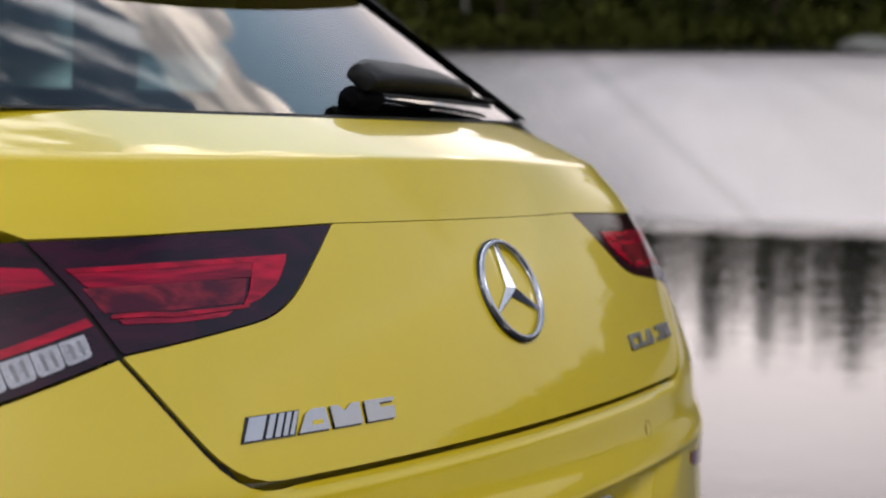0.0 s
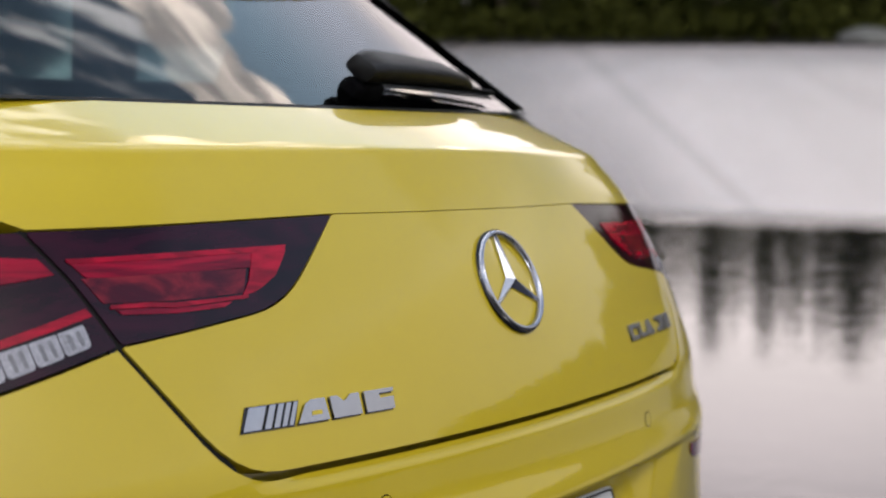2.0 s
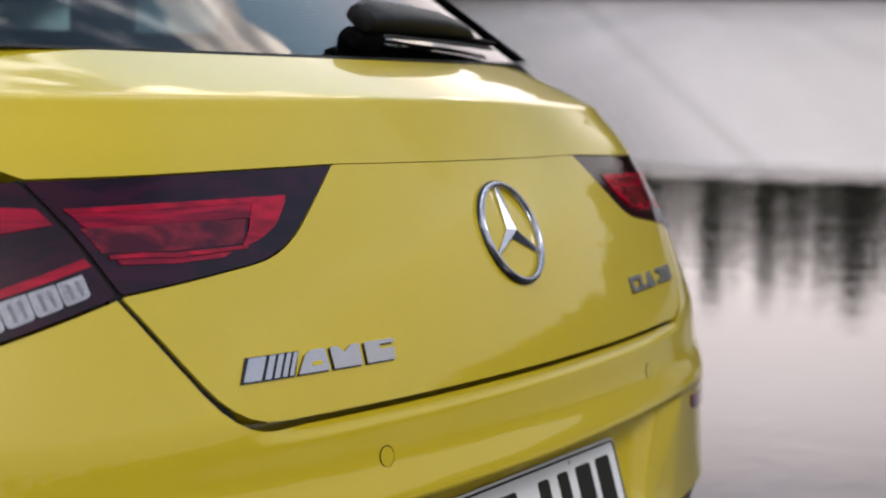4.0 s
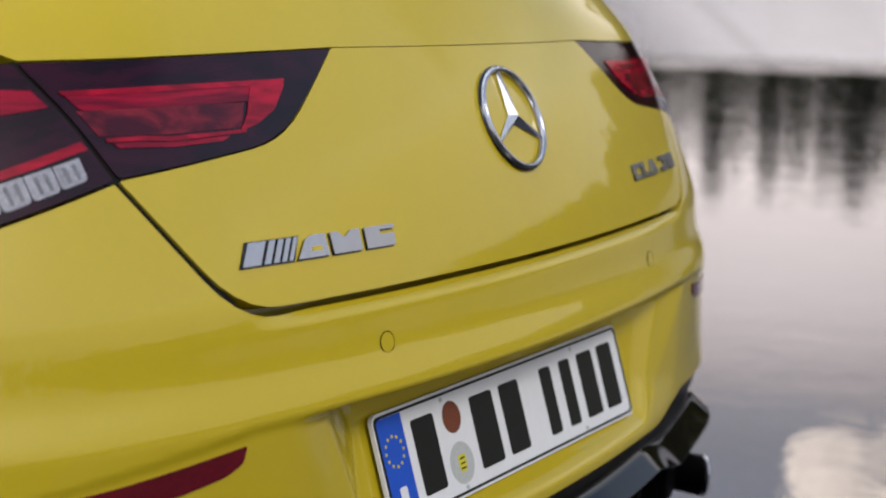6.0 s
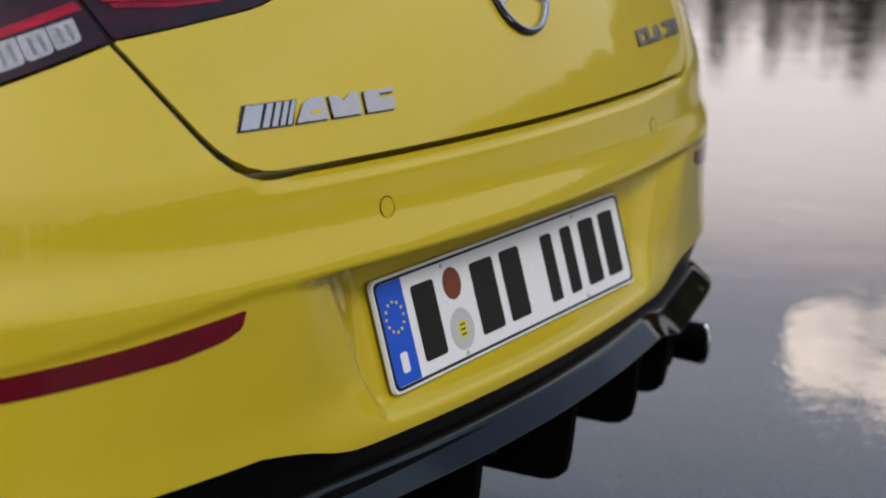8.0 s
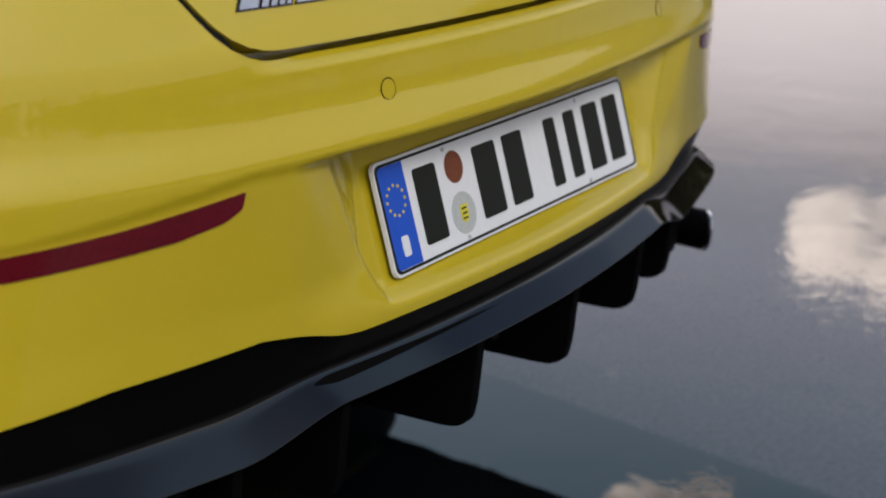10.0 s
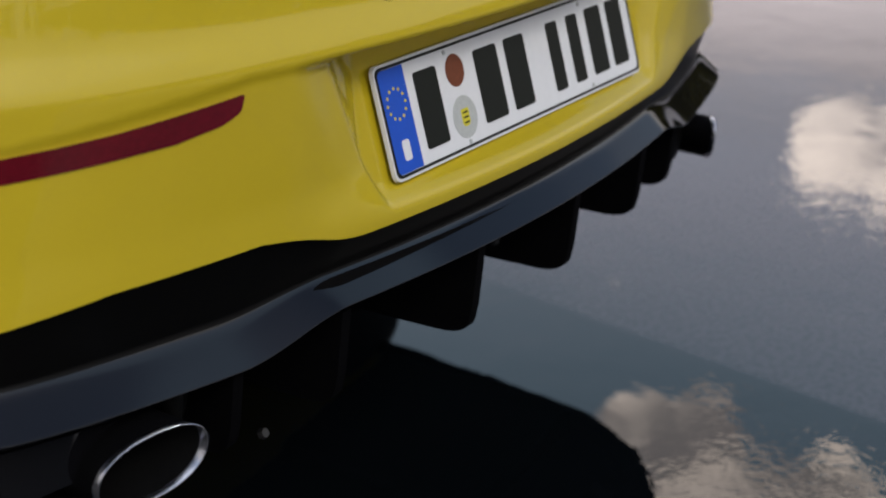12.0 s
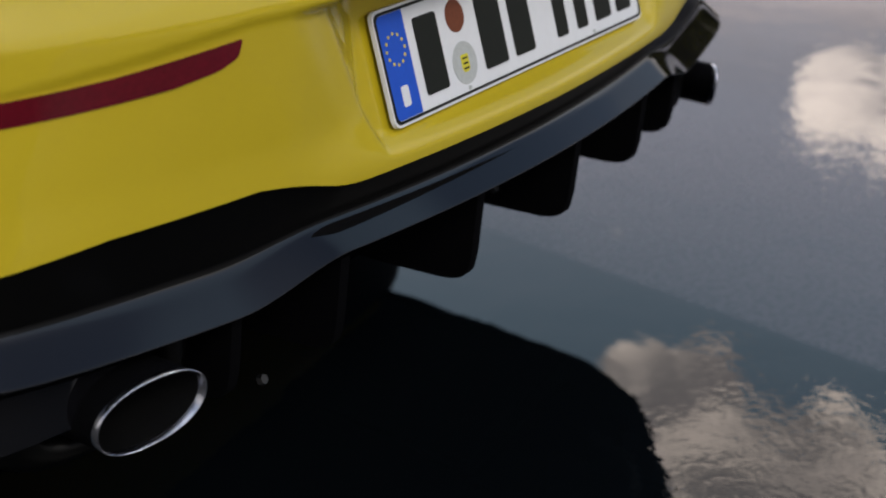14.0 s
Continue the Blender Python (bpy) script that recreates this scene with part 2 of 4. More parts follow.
# water: calm near the bank, ruffled by wind further out
LEAF_OLIVE = material("olive_foliage", (0.085, 0.080, 0.015), rough=0.75, Specular_IOR_Level=0.05, var=0.5, scale=0.3)
WATER = bpy.data.materials.new("lake_water")
WATER.use_nodes = True
t = WATER.node_tree
b = t.nodes["Principled BSDF"]
b.inputs["Base Color"].default_value = (0.012, 0.018, 0.022, 1)
b.inputs["IOR"].default_value = 1.33
geo = t.nodes.new("ShaderNodeTexCoord")
dist = t.nodes.new("ShaderNodeVectorMath")
dist.operation = "LENGTH"
t.links.new(geo.outputs["Object"], dist.inputs[0])
wob = node(t, "ShaderNodeTexNoise", Scale=0.35, Detail=3.0)
t.links.new(geo.outputs["Object"], wob.inputs["Vector"])
wadd = t.nodes.new("ShaderNodeMath")
wadd.operation = "MULTIPLY_ADD"
wadd.inputs[1].default_value = 1.6
t.links.new(wob.outputs["Fac"], wadd.inputs[0])
t.links.new(dist.outputs["Value"], wadd.inputs[2])
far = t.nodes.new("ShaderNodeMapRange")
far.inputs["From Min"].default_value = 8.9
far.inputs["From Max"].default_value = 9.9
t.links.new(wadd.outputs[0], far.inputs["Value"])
# the ruffled part, with sky sheen painted pale, lies towards the far shore
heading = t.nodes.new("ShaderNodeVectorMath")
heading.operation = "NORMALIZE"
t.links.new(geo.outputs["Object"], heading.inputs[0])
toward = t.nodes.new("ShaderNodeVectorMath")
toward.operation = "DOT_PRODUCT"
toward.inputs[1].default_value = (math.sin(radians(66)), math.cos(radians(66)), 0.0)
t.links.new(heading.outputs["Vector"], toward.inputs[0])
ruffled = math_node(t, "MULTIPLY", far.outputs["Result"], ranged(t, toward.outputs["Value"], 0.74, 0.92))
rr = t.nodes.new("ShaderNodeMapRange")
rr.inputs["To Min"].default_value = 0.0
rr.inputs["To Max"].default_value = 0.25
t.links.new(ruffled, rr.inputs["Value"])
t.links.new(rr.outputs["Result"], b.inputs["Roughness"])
# near water turns a grainy, lighter grey beyond a straight edge
grey_dot = t.nodes.new("ShaderNodeVectorMath")
grey_dot.operation = "DOT_PRODUCT"
grey_dot.inputs[1].default_value = (0.9947, -0.1030, 0.0)
t.links.new(geo.outputs["Object"], grey_dot.inputs[0])
sheen_wash = t.nodes.new("ShaderNodeMix")
sheen_wash.data_type = "RGBA"
# long streaks of mirrored sky and trees, painted along the line of sight
mirror_streak_map = t.nodes.new("ShaderNodeMapping")
mirror_streak_map.vector_type = "TEXTURE"
mirror_streak_map.inputs["Rotation"].default_value = (0, 0, radians(23))
mirror_streak_map.inputs["Scale"].default_value = (30.0, 2.0, 1.0)
t.links.new(geo.outputs["Object"], mirror_streak_map.inputs["Vector"])
mirror_streak = node(t, "ShaderNodeTexNoise", Scale=1.0, Detail=4.0)
t.links.new(mirror_streak_map.outputs["Vector"], mirror_streak.inputs["Vector"])
# left of a diagonal line, dim tree reflections are painted; the line is darker
tone_line = t.nodes.new("ShaderNodeVectorMath")
tone_line.operation = "DOT_PRODUCT"
tone_line.inputs[1].default_value = (0.4668, -0.8844, 0.0)
t.links.new(geo.outputs["Object"], tone_line.inputs[0])
tone_at = math_node(t, "DIVIDE", math_node(t, "SUBTRACT", tone_line.outputs["Value"], 1.40), math_node(t, "MULTIPLY_ADD", dist.outputs["Value"], 0.06, 0.1))
tree_dim = ranged(t, tone_at, -1.3, 0.1, 0.50, 1.0)
line_dim = ranged(t, math_node(t, "ABSOLUTE", tone_at), 0.0, 0.20, 0.84, 1.0)
# bright sky sheen of the ruffled water, put into the base colour
pale = blend(t, ranged(t, mirror_streak.outputs["Fac"], 0.3, 0.7), (0.405, 0.362, 0.355), (0.490, 0.437, 0.427))
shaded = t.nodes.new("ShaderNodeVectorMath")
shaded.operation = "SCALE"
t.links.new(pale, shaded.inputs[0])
t.links.new(math_node(t, "MULTIPLY", tree_dim, line_dim), shaded.inputs["Scale"])
t.links.new(shaded.outputs["Vector"], sheen_wash.inputs[7])
t.links.new(ruffled, sheen_wash.inputs[0])
t.links.new(sheen_wash.outputs[2], b.inputs["Base Color"])
grey_in = ranged(t, grey_dot.outputs["Value"], 0.630, 0.655)
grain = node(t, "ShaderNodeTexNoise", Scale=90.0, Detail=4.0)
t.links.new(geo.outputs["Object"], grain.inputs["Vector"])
grey_in = math_node(t, "MULTIPLY", grey_in, ranged(t, wadd.outputs[0], 3.0, 5.5, 1.0, 0.15))
grey_in = math_node(t, "MULTIPLY", grey_in, ranged(t, grain.outputs["Fac"], 0.3, 0.75, 0.55, 1.25))
t.links.new(blend(t, grey_in, (0.002, 0.003, 0.004), (0.043, 0.037, 0.043)), sheen_wash.inputs[6])
rip = node(t, "ShaderNodeTexNoise", Scale=5.0, Detail=3.0, Distortion=0.6)
t.links.new(geo.outputs["Object"], rip.inputs["Vector"])
# wavelets run across the wind
chop_map = t.nodes.new("ShaderNodeMapping")
chop_map.vector_type = "TEXTURE"
chop_map.inputs["Rotation"].default_value = (0, 0, radians(23))
chop_map.inputs["Scale"].default_value = (1.0, 3.2, 1.0)
t.links.new(geo.outputs["Object"], chop_map.inputs["Vector"])
chop = node(t, "ShaderNodeTexNoise", Scale=9.0, Detail=4.0, Roughness=0.6)
t.links.new(chop_map.outputs["Vector"], chop.inputs["Vector"])
some = ranged(t, wadd.outputs[0], 3.0, 8.5, 0.0, 0.115)
amount = math_node(t, "ADD", some, ruffled)
fine = node(t, "ShaderNodeTexNoise", Scale=44.0, Detail=2.0, Distortion=0.8)
t.links.new(geo.outputs["Object"], fine.inputs["Vector"])
gust = node(t, "ShaderNodeTexNoise", Scale=1.3, Detail=2.0)
t.links.new(geo.outputs["Object"], gust.inputs["Vector"])
fine_wave = math_node(t, "MULTIPLY", math_node(t, "MULTIPLY", fine.outputs["Fac"], ranged(t, gust.outputs["Fac"], 0.42, 0.58)), 0.00024)
wave = math_node(t, "ADD", math_node(t, "MULTIPLY", rip.outputs["Fac"], 0.0008), math_node(t, "MULTIPLY", math_node(t, "MULTIPLY", chop.outputs["Fac"], amount), 0.03))
wb = t.nodes.new("ShaderNodeBump")
wb.inputs["Distance"].default_value = 1.0
t.links.new(math_node(t, "ADD", wave, fine_wave), wb.inputs["Height"])
t.links.new(wb.outputs["Normal"], b.inputs["Normal"])


# ---- building helpers ----
def part(name, bm, mat, parent=None, label="", smooth=True):
    me = bpy.data.meshes.new(name)
    if smooth:
        for f in bm.faces:
            f.smooth = True
    bm.to_mesh(me)
    bm.free()
    me.materials.append(mat)
    ob = new(name, me)
    if parent is not None:
        ob.parent = parent
    return tagged(ob, label)


def sharpen(bm, degrees=35):
    bm.normal_update()
    for e in bm.edges:
        if len(e.link_faces) == 2 and e.calc_face_angle(0) > radians(degrees):
            e.smooth = False


def box(bm, x0, x1, y0, y1, z0, z1, bevel=0.0):
    made = bmesh.ops.create_cube(bm, size=1.0)["verts"]
    for v in made:
        v.co = Vector((x0 + (v.co.x + .5) * (x1 - x0), y0 + (v.co.y + .5) * (y1 - y0), z0 + (v.co.z + .5) * (z1 - z0)))
    if bevel > 0:
        edges = list({e for v in made for e in v.link_edges})
        bmesh.ops.bevel(bm, geom=edges, offset=bevel, segments=2, affect="EDGES", profile=0.5)


# ---- the tail's shape: arc length a across the car, height z ----
def curve(knots, values, smooth):
    grid = np.arange(knots[0] - 0.1, knots[-1] + 0.1, 0.001)
    k, v = np.array(knots), np.array(values)
    m = np.gradient(v, k)
    i = np.clip(np.searchsorted(k, grid) - 1, 0, len(k) - 2)
    h = k[i + 1] - k[i]
    u = np.clip((grid - k[i]) / h, 0, 1)
    out = ((1 + 2 * u) * (1 - u) ** 2 * v[i] + u * (1 - u) ** 2 * h * m[i] + u * u * (3 - 2 * u) * v[i + 1] + u * u * (u - 1) * h * m[i + 1])
    n = max(1, int(smooth / 0.001))
    ker = np.convolve(np.ones(n) / n, np.ones(n) / n)
    pad = len(ker) // 2
    out = np.convolve(np.pad(out, pad, mode="edge"), ker, mode="same")[pad:-pad]
    return grid, out


ARC = np.arange(701) * 0.004
bend = np.interp(ARC, [0, 0.56, 0.80, 1.04, 1.20, 1.21], [0.40, 0.42, 3.6, 3.6, 0.3, 0.02])
turn = np.minimum(np.cumsum(bend) * 0.004, radians(91))
SEC_X, SEC_Y = np.cumsum(np.cos(turn)) * 0.004 - 0.004, np.cumsum(np.sin(turn)) * 0.004
# the profile down the middle, from its slope (metres inward for each metre up) at these heights
SLOPE = [(.15, -.27), (.25, -.22), (.36, -.14), (.46, -.04), (.54, -.006), (.60, -.01), (.640, -.005), (.645, .14), (.650, .31), (.655, .36), (.665, .42), (.675, .36), (.684, .20), (.70, .125),
         (.715, .16), (.7225, .21), (.745, .285), (.7725, .325), (.81, .373), (.8675, .473), (.915, .57), (.95, .60), (.97, .655), (.993, .68), (.9995, .75), (1.0025, 2.2), (1.010, 2.32), (1.03, 2.48), (1.06, 2.52)]
heights = np.arange(0.05, 1.16, 0.0005)
depths = np.cumsum(np.interp(heights, *zip(*SLOPE))) * 0.0005
PROFILE = heights, depths - np.interp(0.645, heights, depths) - 0.046
WIDE = curve([.15, .5, .7, .8, .9, .95, .975, 1.0, 1.06], [.96, .985, 1.0, 1.0, .985, .963, .938, .910, .865], 0.02)
SWELL = curve([.60, .70, .735, .765, .79, .85, .92, .96, 1.06], [0, 0, 0, .0018, .0031, .0026, .0006, 0, 0], 0.012)
ROUND = curve([.15, .45, .55, .62, .7, .8, .9, .95, 1.0, 1.06], [0, 0, .2, .4, .55, .62, .72, .85, .8, .5], 0.02)


def ease(x, lo, hi):
    u = min(1, max(0, (x - lo) / (hi - lo)))
    return u * u * (3 - 2 * u)


def surf(a, z):
    s = -1 if a < 0 else 1
    x = s * float(np.interp(abs(a), ARC, SEC_X)) * float(np.interp(z, *WIDE))
    # the crease under the window falls towards the sides
    fall = 0.014 * max(0, min(0.6, abs(a)) - 0.15) * min(1, max(0, (z - 0.95) / 0.03))
    y = float(np.interp(abs(a), ARC, SEC_Y)) + float(np.interp(z + fall, *PROFILE))
    # the sides lean forward a little more than the middle
    y += 0.045 * ease(abs(a), 0.08, 0.42) * (min(0.95, max(0.735, z)) - 0.80)
    y += ease(abs(a), 0.10, 0.40) * float(np.interp(z, *SWELL))
    return Vector((x, y + float(np.interp(z, *ROUND)) * max(0, abs(a) - 0.45) ** 2, z))


def ridge(b):
    """Height of the ridge across the bumper."""
    return 0.641 - 0.127 * max(0, b - 0.46)


def bumper_surf(a, z):
    """The bumper's skin, with the recess that holds the number plate."""
    v = surf(a, z)
    b = abs(a)
    # a small shelf under the tailgate's lower edge
    v.y += 0.009 * ease(z, 0.7165, 0.7245) * (1 - ease(b, 0.36, 0.45))
    # the skin steps in under its ridge
    under = ridge(b) - z
    v.y += (0.0095 - 0.0065 * ease(b, 0.34, 0.42)) * ease(under, 0, 0.006) * ease(z, 0.47, 0.53)
    # a flank turns in towards the recess and ends at an edge
    rim = 0.350 + (z - 0.62) * 0.44
    d = rim + 0.034 + (z - 0.50) * 0.22 - b
    d = min(max(0, d), d + b - rim + 0.02)
    v.y += 0.21 * (d - 0.008 * (1 - math.exp(-max(0, d) / 0.008))) * ease(under, 0.002, 0.012) * ease(z, 0.470, 0.54)
    # behind the edge a bevel leads down to the recess's floor
    inner = min(rim - 0.012, 0.272 + (0.63 - z) * 0.28)
    k = min(1, max(0, (rim - b) / (rim - inner))) * ease(under, 0.001, 0.022) * ease(z, 0.480, 0.500)
    v.y += k * (0.007 + (z - 0.55) * 0.33 - v.y)
    return v


def normal(a, z, f=surf):
    d = 0.002
    return ((f(a + d, z) - f(a - d, z)).cross(f(a, z + d) - f(a, z - d))).normalized()


def dense(points, step=0.012):
    out = []
    for p, q in zip(points, points[1:] + points[:1]):
        n = max(1, int(math.dist(p, q) / step))
        out += [(p[0] + (q[0] - p[0]) * i / n, p[1] + (q[1] - p[1]) * i / n) for i in range(n)]
    return out


def rounded(points, radius, seg=5):
    """A polygon with its corners rounded; radius may be a list, one for each corner."""
    out = []
    n = len(points)
    for i in range(n):
        p, a, c = Vector(points[i]), Vector(points[i - 1]), Vector(points[(i + 1) % n])
        r = radius[i] if isinstance(radius, (list, tuple)) else radius
        if r <= 0:
            out.append(tuple(p))
            continue
        d1, d2 = (a - p), (c - p)
        r1, r2 = min(r, d1.length * .49), min(r, d2.length * .49)
        s, e = p + d1.normalized() * r1, p + d2.normalized() * r2
        for j in range(seg + 1):
            u = j / seg
            out.append(tuple(s * (1 - u) ** 2 + p * 2 * u * (1 - u) + e * u * u))
    return out


def mirrored(points):
    return [(-a, z) for a, z in reversed(points)]


def sheet(points, f=surf, off=0.0, skirt=0.012, step=0.014, lip=0.0):
    """A panel that lies on the tail's surface within an outline of (a, z), with its edge turned in."""
    bm = bmesh.new()
    pts = dense(points, step)
    vs = [bm.verts.new((p[0], p[1], 0)) for p in pts]
    face = bm.faces.new(vs)
    face.normal_update()
    if face.normal.z < 0:
        face.normal_flip()
    lo_a, hi_a = min(p[0] for p in pts), max(p[0] for p in pts)
    lo_z, hi_z = min(p[1] for p in pts), max(p[1] for p in pts)
    for axis, lo, hi in ((0, lo_a, hi_a), (1, lo_z, hi_z)):
        n = int((hi - lo) / step)
        for i in range(1, n + 1):
            at = lo + (hi - lo) * i / (n + 1)
            co, no = [(at, 0, 0), (1, 0, 0)] if axis == 0 else [(0, at, 0), (0, 1, 0)]
            bmesh.ops.bisect_plane(bm, geom=bm.verts[:] + bm.edges[:] + bm.faces[:], dist=1e-6, plane_co=co, plane_no=no)
    rim = [e for e in bm.edges if len(e.link_faces) == 1]
    base = {v: (v.co.x, v.co.y) for v in bm.verts}
    ends = {}
    for v, (a, z) in base.items():
        n = normal(a, z, f)
        p = f(a, z)
        v.co = p + n * off
        ends[v] = (p, n)
    lows = {}
    for e in rim:
        for v in e.verts:
            if v not in lows:
                p, n = ends[v]
                lows[v] = bm.verts.new(p + n * (off - skirt))
    for e in rim:
        v1, v2 = e.verts
        loop = e.link_loops[0]
        if loop.vert is not v1:
            v1, v2 = v2, v1
        bm.faces.new((v2, v1, lows[v1], lows[v2]))
        e.smooth = False
    bm.normal_update()
    return bm


# ---- the car, leaning with the bank's slope ----
LEAN = Matrix.Rotation(radians(4.445), 4, "Y")
car = tagged(new("car"), "yellow estate car with chrome badges, parked on the wet bank", "car")
car.matrix_world = LEAN

SEAM_Z = 0.7328
LAMP_IN = rounded([(0.2545, 0.9388), (0.354, 0.864), (0.5290, 0.8425), (0.5520, 0.8860), (0.5835, 0.9290)], [0.004, 0.04, 0.004, 0.02, 0.004])
LAMP_OUT = rounded([(0.5885, 0.9284), (0.5567, 0.8860), (0.5337, 0.8412), (0.634, 0.812), (0.95, 0.770), (1.05, 0.80), (0.98, 0.90), (0.80, 0.922)], [0.004, 0.02, 0.004, 0.0, 0.03, 0.03, 0.03, 0])

for side in (1, -1):
    # black strip for the gap's shade beside the tailgate and between the lamps
    gap = [(0.440, 0.722), (0.466, 0.727), (0.5400, 0.838), (0.5630, 0.885), (0.5955, 0.929), (0.5790, 0.933), (0.5465, 0.888), (0.5260, 0.846)]
    part("gap_shade", sheet(gap if side == 1 else mirrored(gap), off=-0.0035, skirt=0.004), RUBBER, car)
part("inner_body", sheet([(-1.2, 0.69), (1.2, 0.69), (1.2, 1.035), (-1.2, 1.035)], off=-0.055, step=0.04), YELLOW, car)

lower = rounded([(-0.452, SEAM_Z), (0.452, SEAM_Z), (0.5300, 0.8403), (0.353, 0.8625), (0.254, 0.939), (-0.254, 0.939), (-0.353, 0.8625), (-0.5300, 0.8403)],
                [0.045, 0.045, 0.003, 0.04, 0.003, 0.003, 0.04, 0.003])
tailgate = part("tailgate", sheet(lower, skirt=0.02), YELLOW, car)
upper = [(-0.254, 0.9399), (0.254, 0.9399), (0.5835, 0.9305), (0.635, 0.95), (0.64, 0.975), (0.615, 1.01), (0.585, 1.0465),
         (-0.585, 1.0345), (-0.615, 1.01), (-0.64, 0.975), (-0.635, 0.95), (-0.5835, 0.9305)]
part("tailgate_upper", sheet(upper, skirt=0.02, step=0.0038), YELLOW, car)

bumper_outline = [(-1.25, 0.42), (-0.90, 0.448), (-0.70, 0.4755), (-0.60, 0.4865), (-0.45, 0.491), (-0.40, 0.484), (-0.345, 0.468), (0.345, 0.468), (0.40, 0.484), (0.45, 0.491), (0.60, 0.4865), (0.70, 0.4755), (0.90, 0.448), (1.25, 0.42),
                  (1.25, 0.797), (1.053, 0.797), (0.955, 0.767), (0.634, 0.809), (0.5347, 0.8382), (0.4545, 0.7245),
                  (-0.4545, 0.7245), (-0.5347, 0.8382), (-0.634, 0.809), (-0.955, 0.767), (-1.053, 0.797), (-1.25, 0.797)]
bumper_outline = rounded(bumper_outline, [0.046 if abs(abs(a) - 0.4545) < 0.001 else 0.03 if z < 0.486 else 0 for a, z in bumper_outline])
bumper = part("bumper", sheet(bumper_outline, f=bumper_surf, step=0.0045), YELLOW, car)


def flush(points, off, f=surf, depth=None, step=0.012):
    return sheet(points, f=f, off=off, skirt=depth if depth else off + 0.002, step=step)


for side in (1, -1):
    def flip(q, s=side):
        return q if s == 1 else mirrored(q)

    shoulder = [(0.603, 0.9313), (0.80, 0.925), (0.98, 0.903), (1.053, 0.80), (1.25, 0.80), (1.25, 1.03), (0.60, 1.043), (0.62, 1.012), (0.645, 0.976), (0.64, 0.95)]
    part("shoulder_panel", sheet(flip(shoulder)), YELLOW, car)
    lamp = part("tail_lamp", sheet(flip(LAMP_OUT), off=-0.001), LENS_DARK, car, "smoked red tail lamp with clear segments")
    part("light_bar", flush(flip([(0.570, 0.8965), (0.580, 0.9085), (0.66, 0.912), (0.85, 0.905), (0.85, 0.893), (0.66, 0.890), (0.612, 0.890)]), -0.0002, depth=0.001), LENS_RED_DEEP, lamp)
    part("light_strip", flush(flip([(0.548, 0.8650), (0.552, 0.8710), (0.627, 0.8485), (0.85, 0.815), (0.85, 0.806), (0.627, 0.8425)]), -0.0002, depth=0.001), LENS_RED, lamp)
    for i in range(9):
        a0 = 0.5575 + i * 0.0232
        top, low_z = 0.8590 - i * 0.0062, 0.8425 - i * 0.0072
        seg = rounded([(a0, top), (a0 - 0.003, low_z), (a0 + 0.0192, low_z - 0.0068), (a0 + 0.0222, top - 0.006)], [0.001, 0.004, 0.004, 0.001], 3)
        part("clear_segment", flush(flip(seg), 0.0004, depth=0.0015, step=0.01), LENS_CLEAR, lamp)
        for k in (0.0045, 0.0125):
            rib = [(a0 + k, top - 0.0030 - k * 0.27), (a0 + k - 0.0025, low_z + 0.0025 - k * 0.3), (a0 + k + 0.0005, low_z + 0.0015 - k * 0.3), (a0 + k + 0.0035, top - 0.0040 - k * 0.27)]
            part("lens_rib", flush(flip(rounded(rib, 0.001, 2)), 0.0007, depth=0.001, step=0.01), LENS_SMOKE, lamp)
    lid_lamp = part("lid_lamp", sheet(flip(LAMP_IN), off=-0.001), LENS_DARK, car, "smoked red lamp on the tailgate")
    bar = rounded([(0.331, 0.9135), (0.345, 0.897), (0.388, 0.8965), (0.490, 0.8945), (0.545, 0.8935), (0.558, 0.9082), (0.470, 0.911)], [0.003, 0.004, 0, 0, 0.003, 0.003, 0])
    part("light_bar", flush(flip(bar), -0.0002, depth=0.001), LENS_RED_DEEP, lid_lamp)
    edge = rounded([(0.328, 0.9140), (0.332, 0.9095), (0.470, 0.9065), (0.556, 0.9045), (0.559, 0.908), (0.470, 0.911)], [0.002, 0.002, 0, 0.001, 0.001, 0])
    part("light_edge", flush(flip(edge), 0.0002, depth=0.001), LENS_RED, lid_lamp)
    hook = rounded([(0.330, 0.9100), (0.352, 0.889), (0.376, 0.878), (0.398, 0.873), (0.385, 0.886), (0.372, 0.9085)], [0.003, 0.004, 0.004, 0.002, 0.003, 0.002])
    part("light_hook", flush(flip(hook), 0.0004, depth=0.001), LENS_RED, lid_lamp)
    line = [(0.390, 0.8745), (0.420, 0.8735), (0.470, 0.8720), (0.500, 0.8735), (0.531, 0.8725), (0.531, 0.8695), (0.500, 0.8698), (0.470, 0.8682), (0.420, 0.8705), (0.392, 0.8718)]
    part("light_line", flush(flip(line), 0.0002, depth=0.001), LENS_RED, lid_lamp)
    murk = [(0.384, 0.8958), (0.395, 0.8762), (0.470, 0.8738), (0.536, 0.8742), (0.549, 0.8932), (0.470, 0.8962)]
    part("lens_depth", flush(flip(murk), -0.0004, depth=0.001), LENS_MURK, lid_lamp)
    glow = [(0.410, 0.8700), (0.470, 0.8676), (0.500, 0.8692), (0.526, 0.8688), (0.522, 0.8650), (0.470, 0.8640), (0.420, 0.8660)]
    part("lower_lens", flush(flip(glow), 0.0000, depth=0.001), LENS_RED_DEEP, lid_lamp)
    # reflector low in the bumper
    refl = rounded([(0.465, 0.6265), (0.469, 0.6125), (0.487, 0.6047), (0.533, 0.5972), (0.670, 0.5882), (0.80, 0.5842), (0.80, 0.6032), (0.667, 0.6072), (0.581, 0.6140)], [0.002, 0.004, 0.006, 0, 0, 0.004, 0.004, 0, 0])
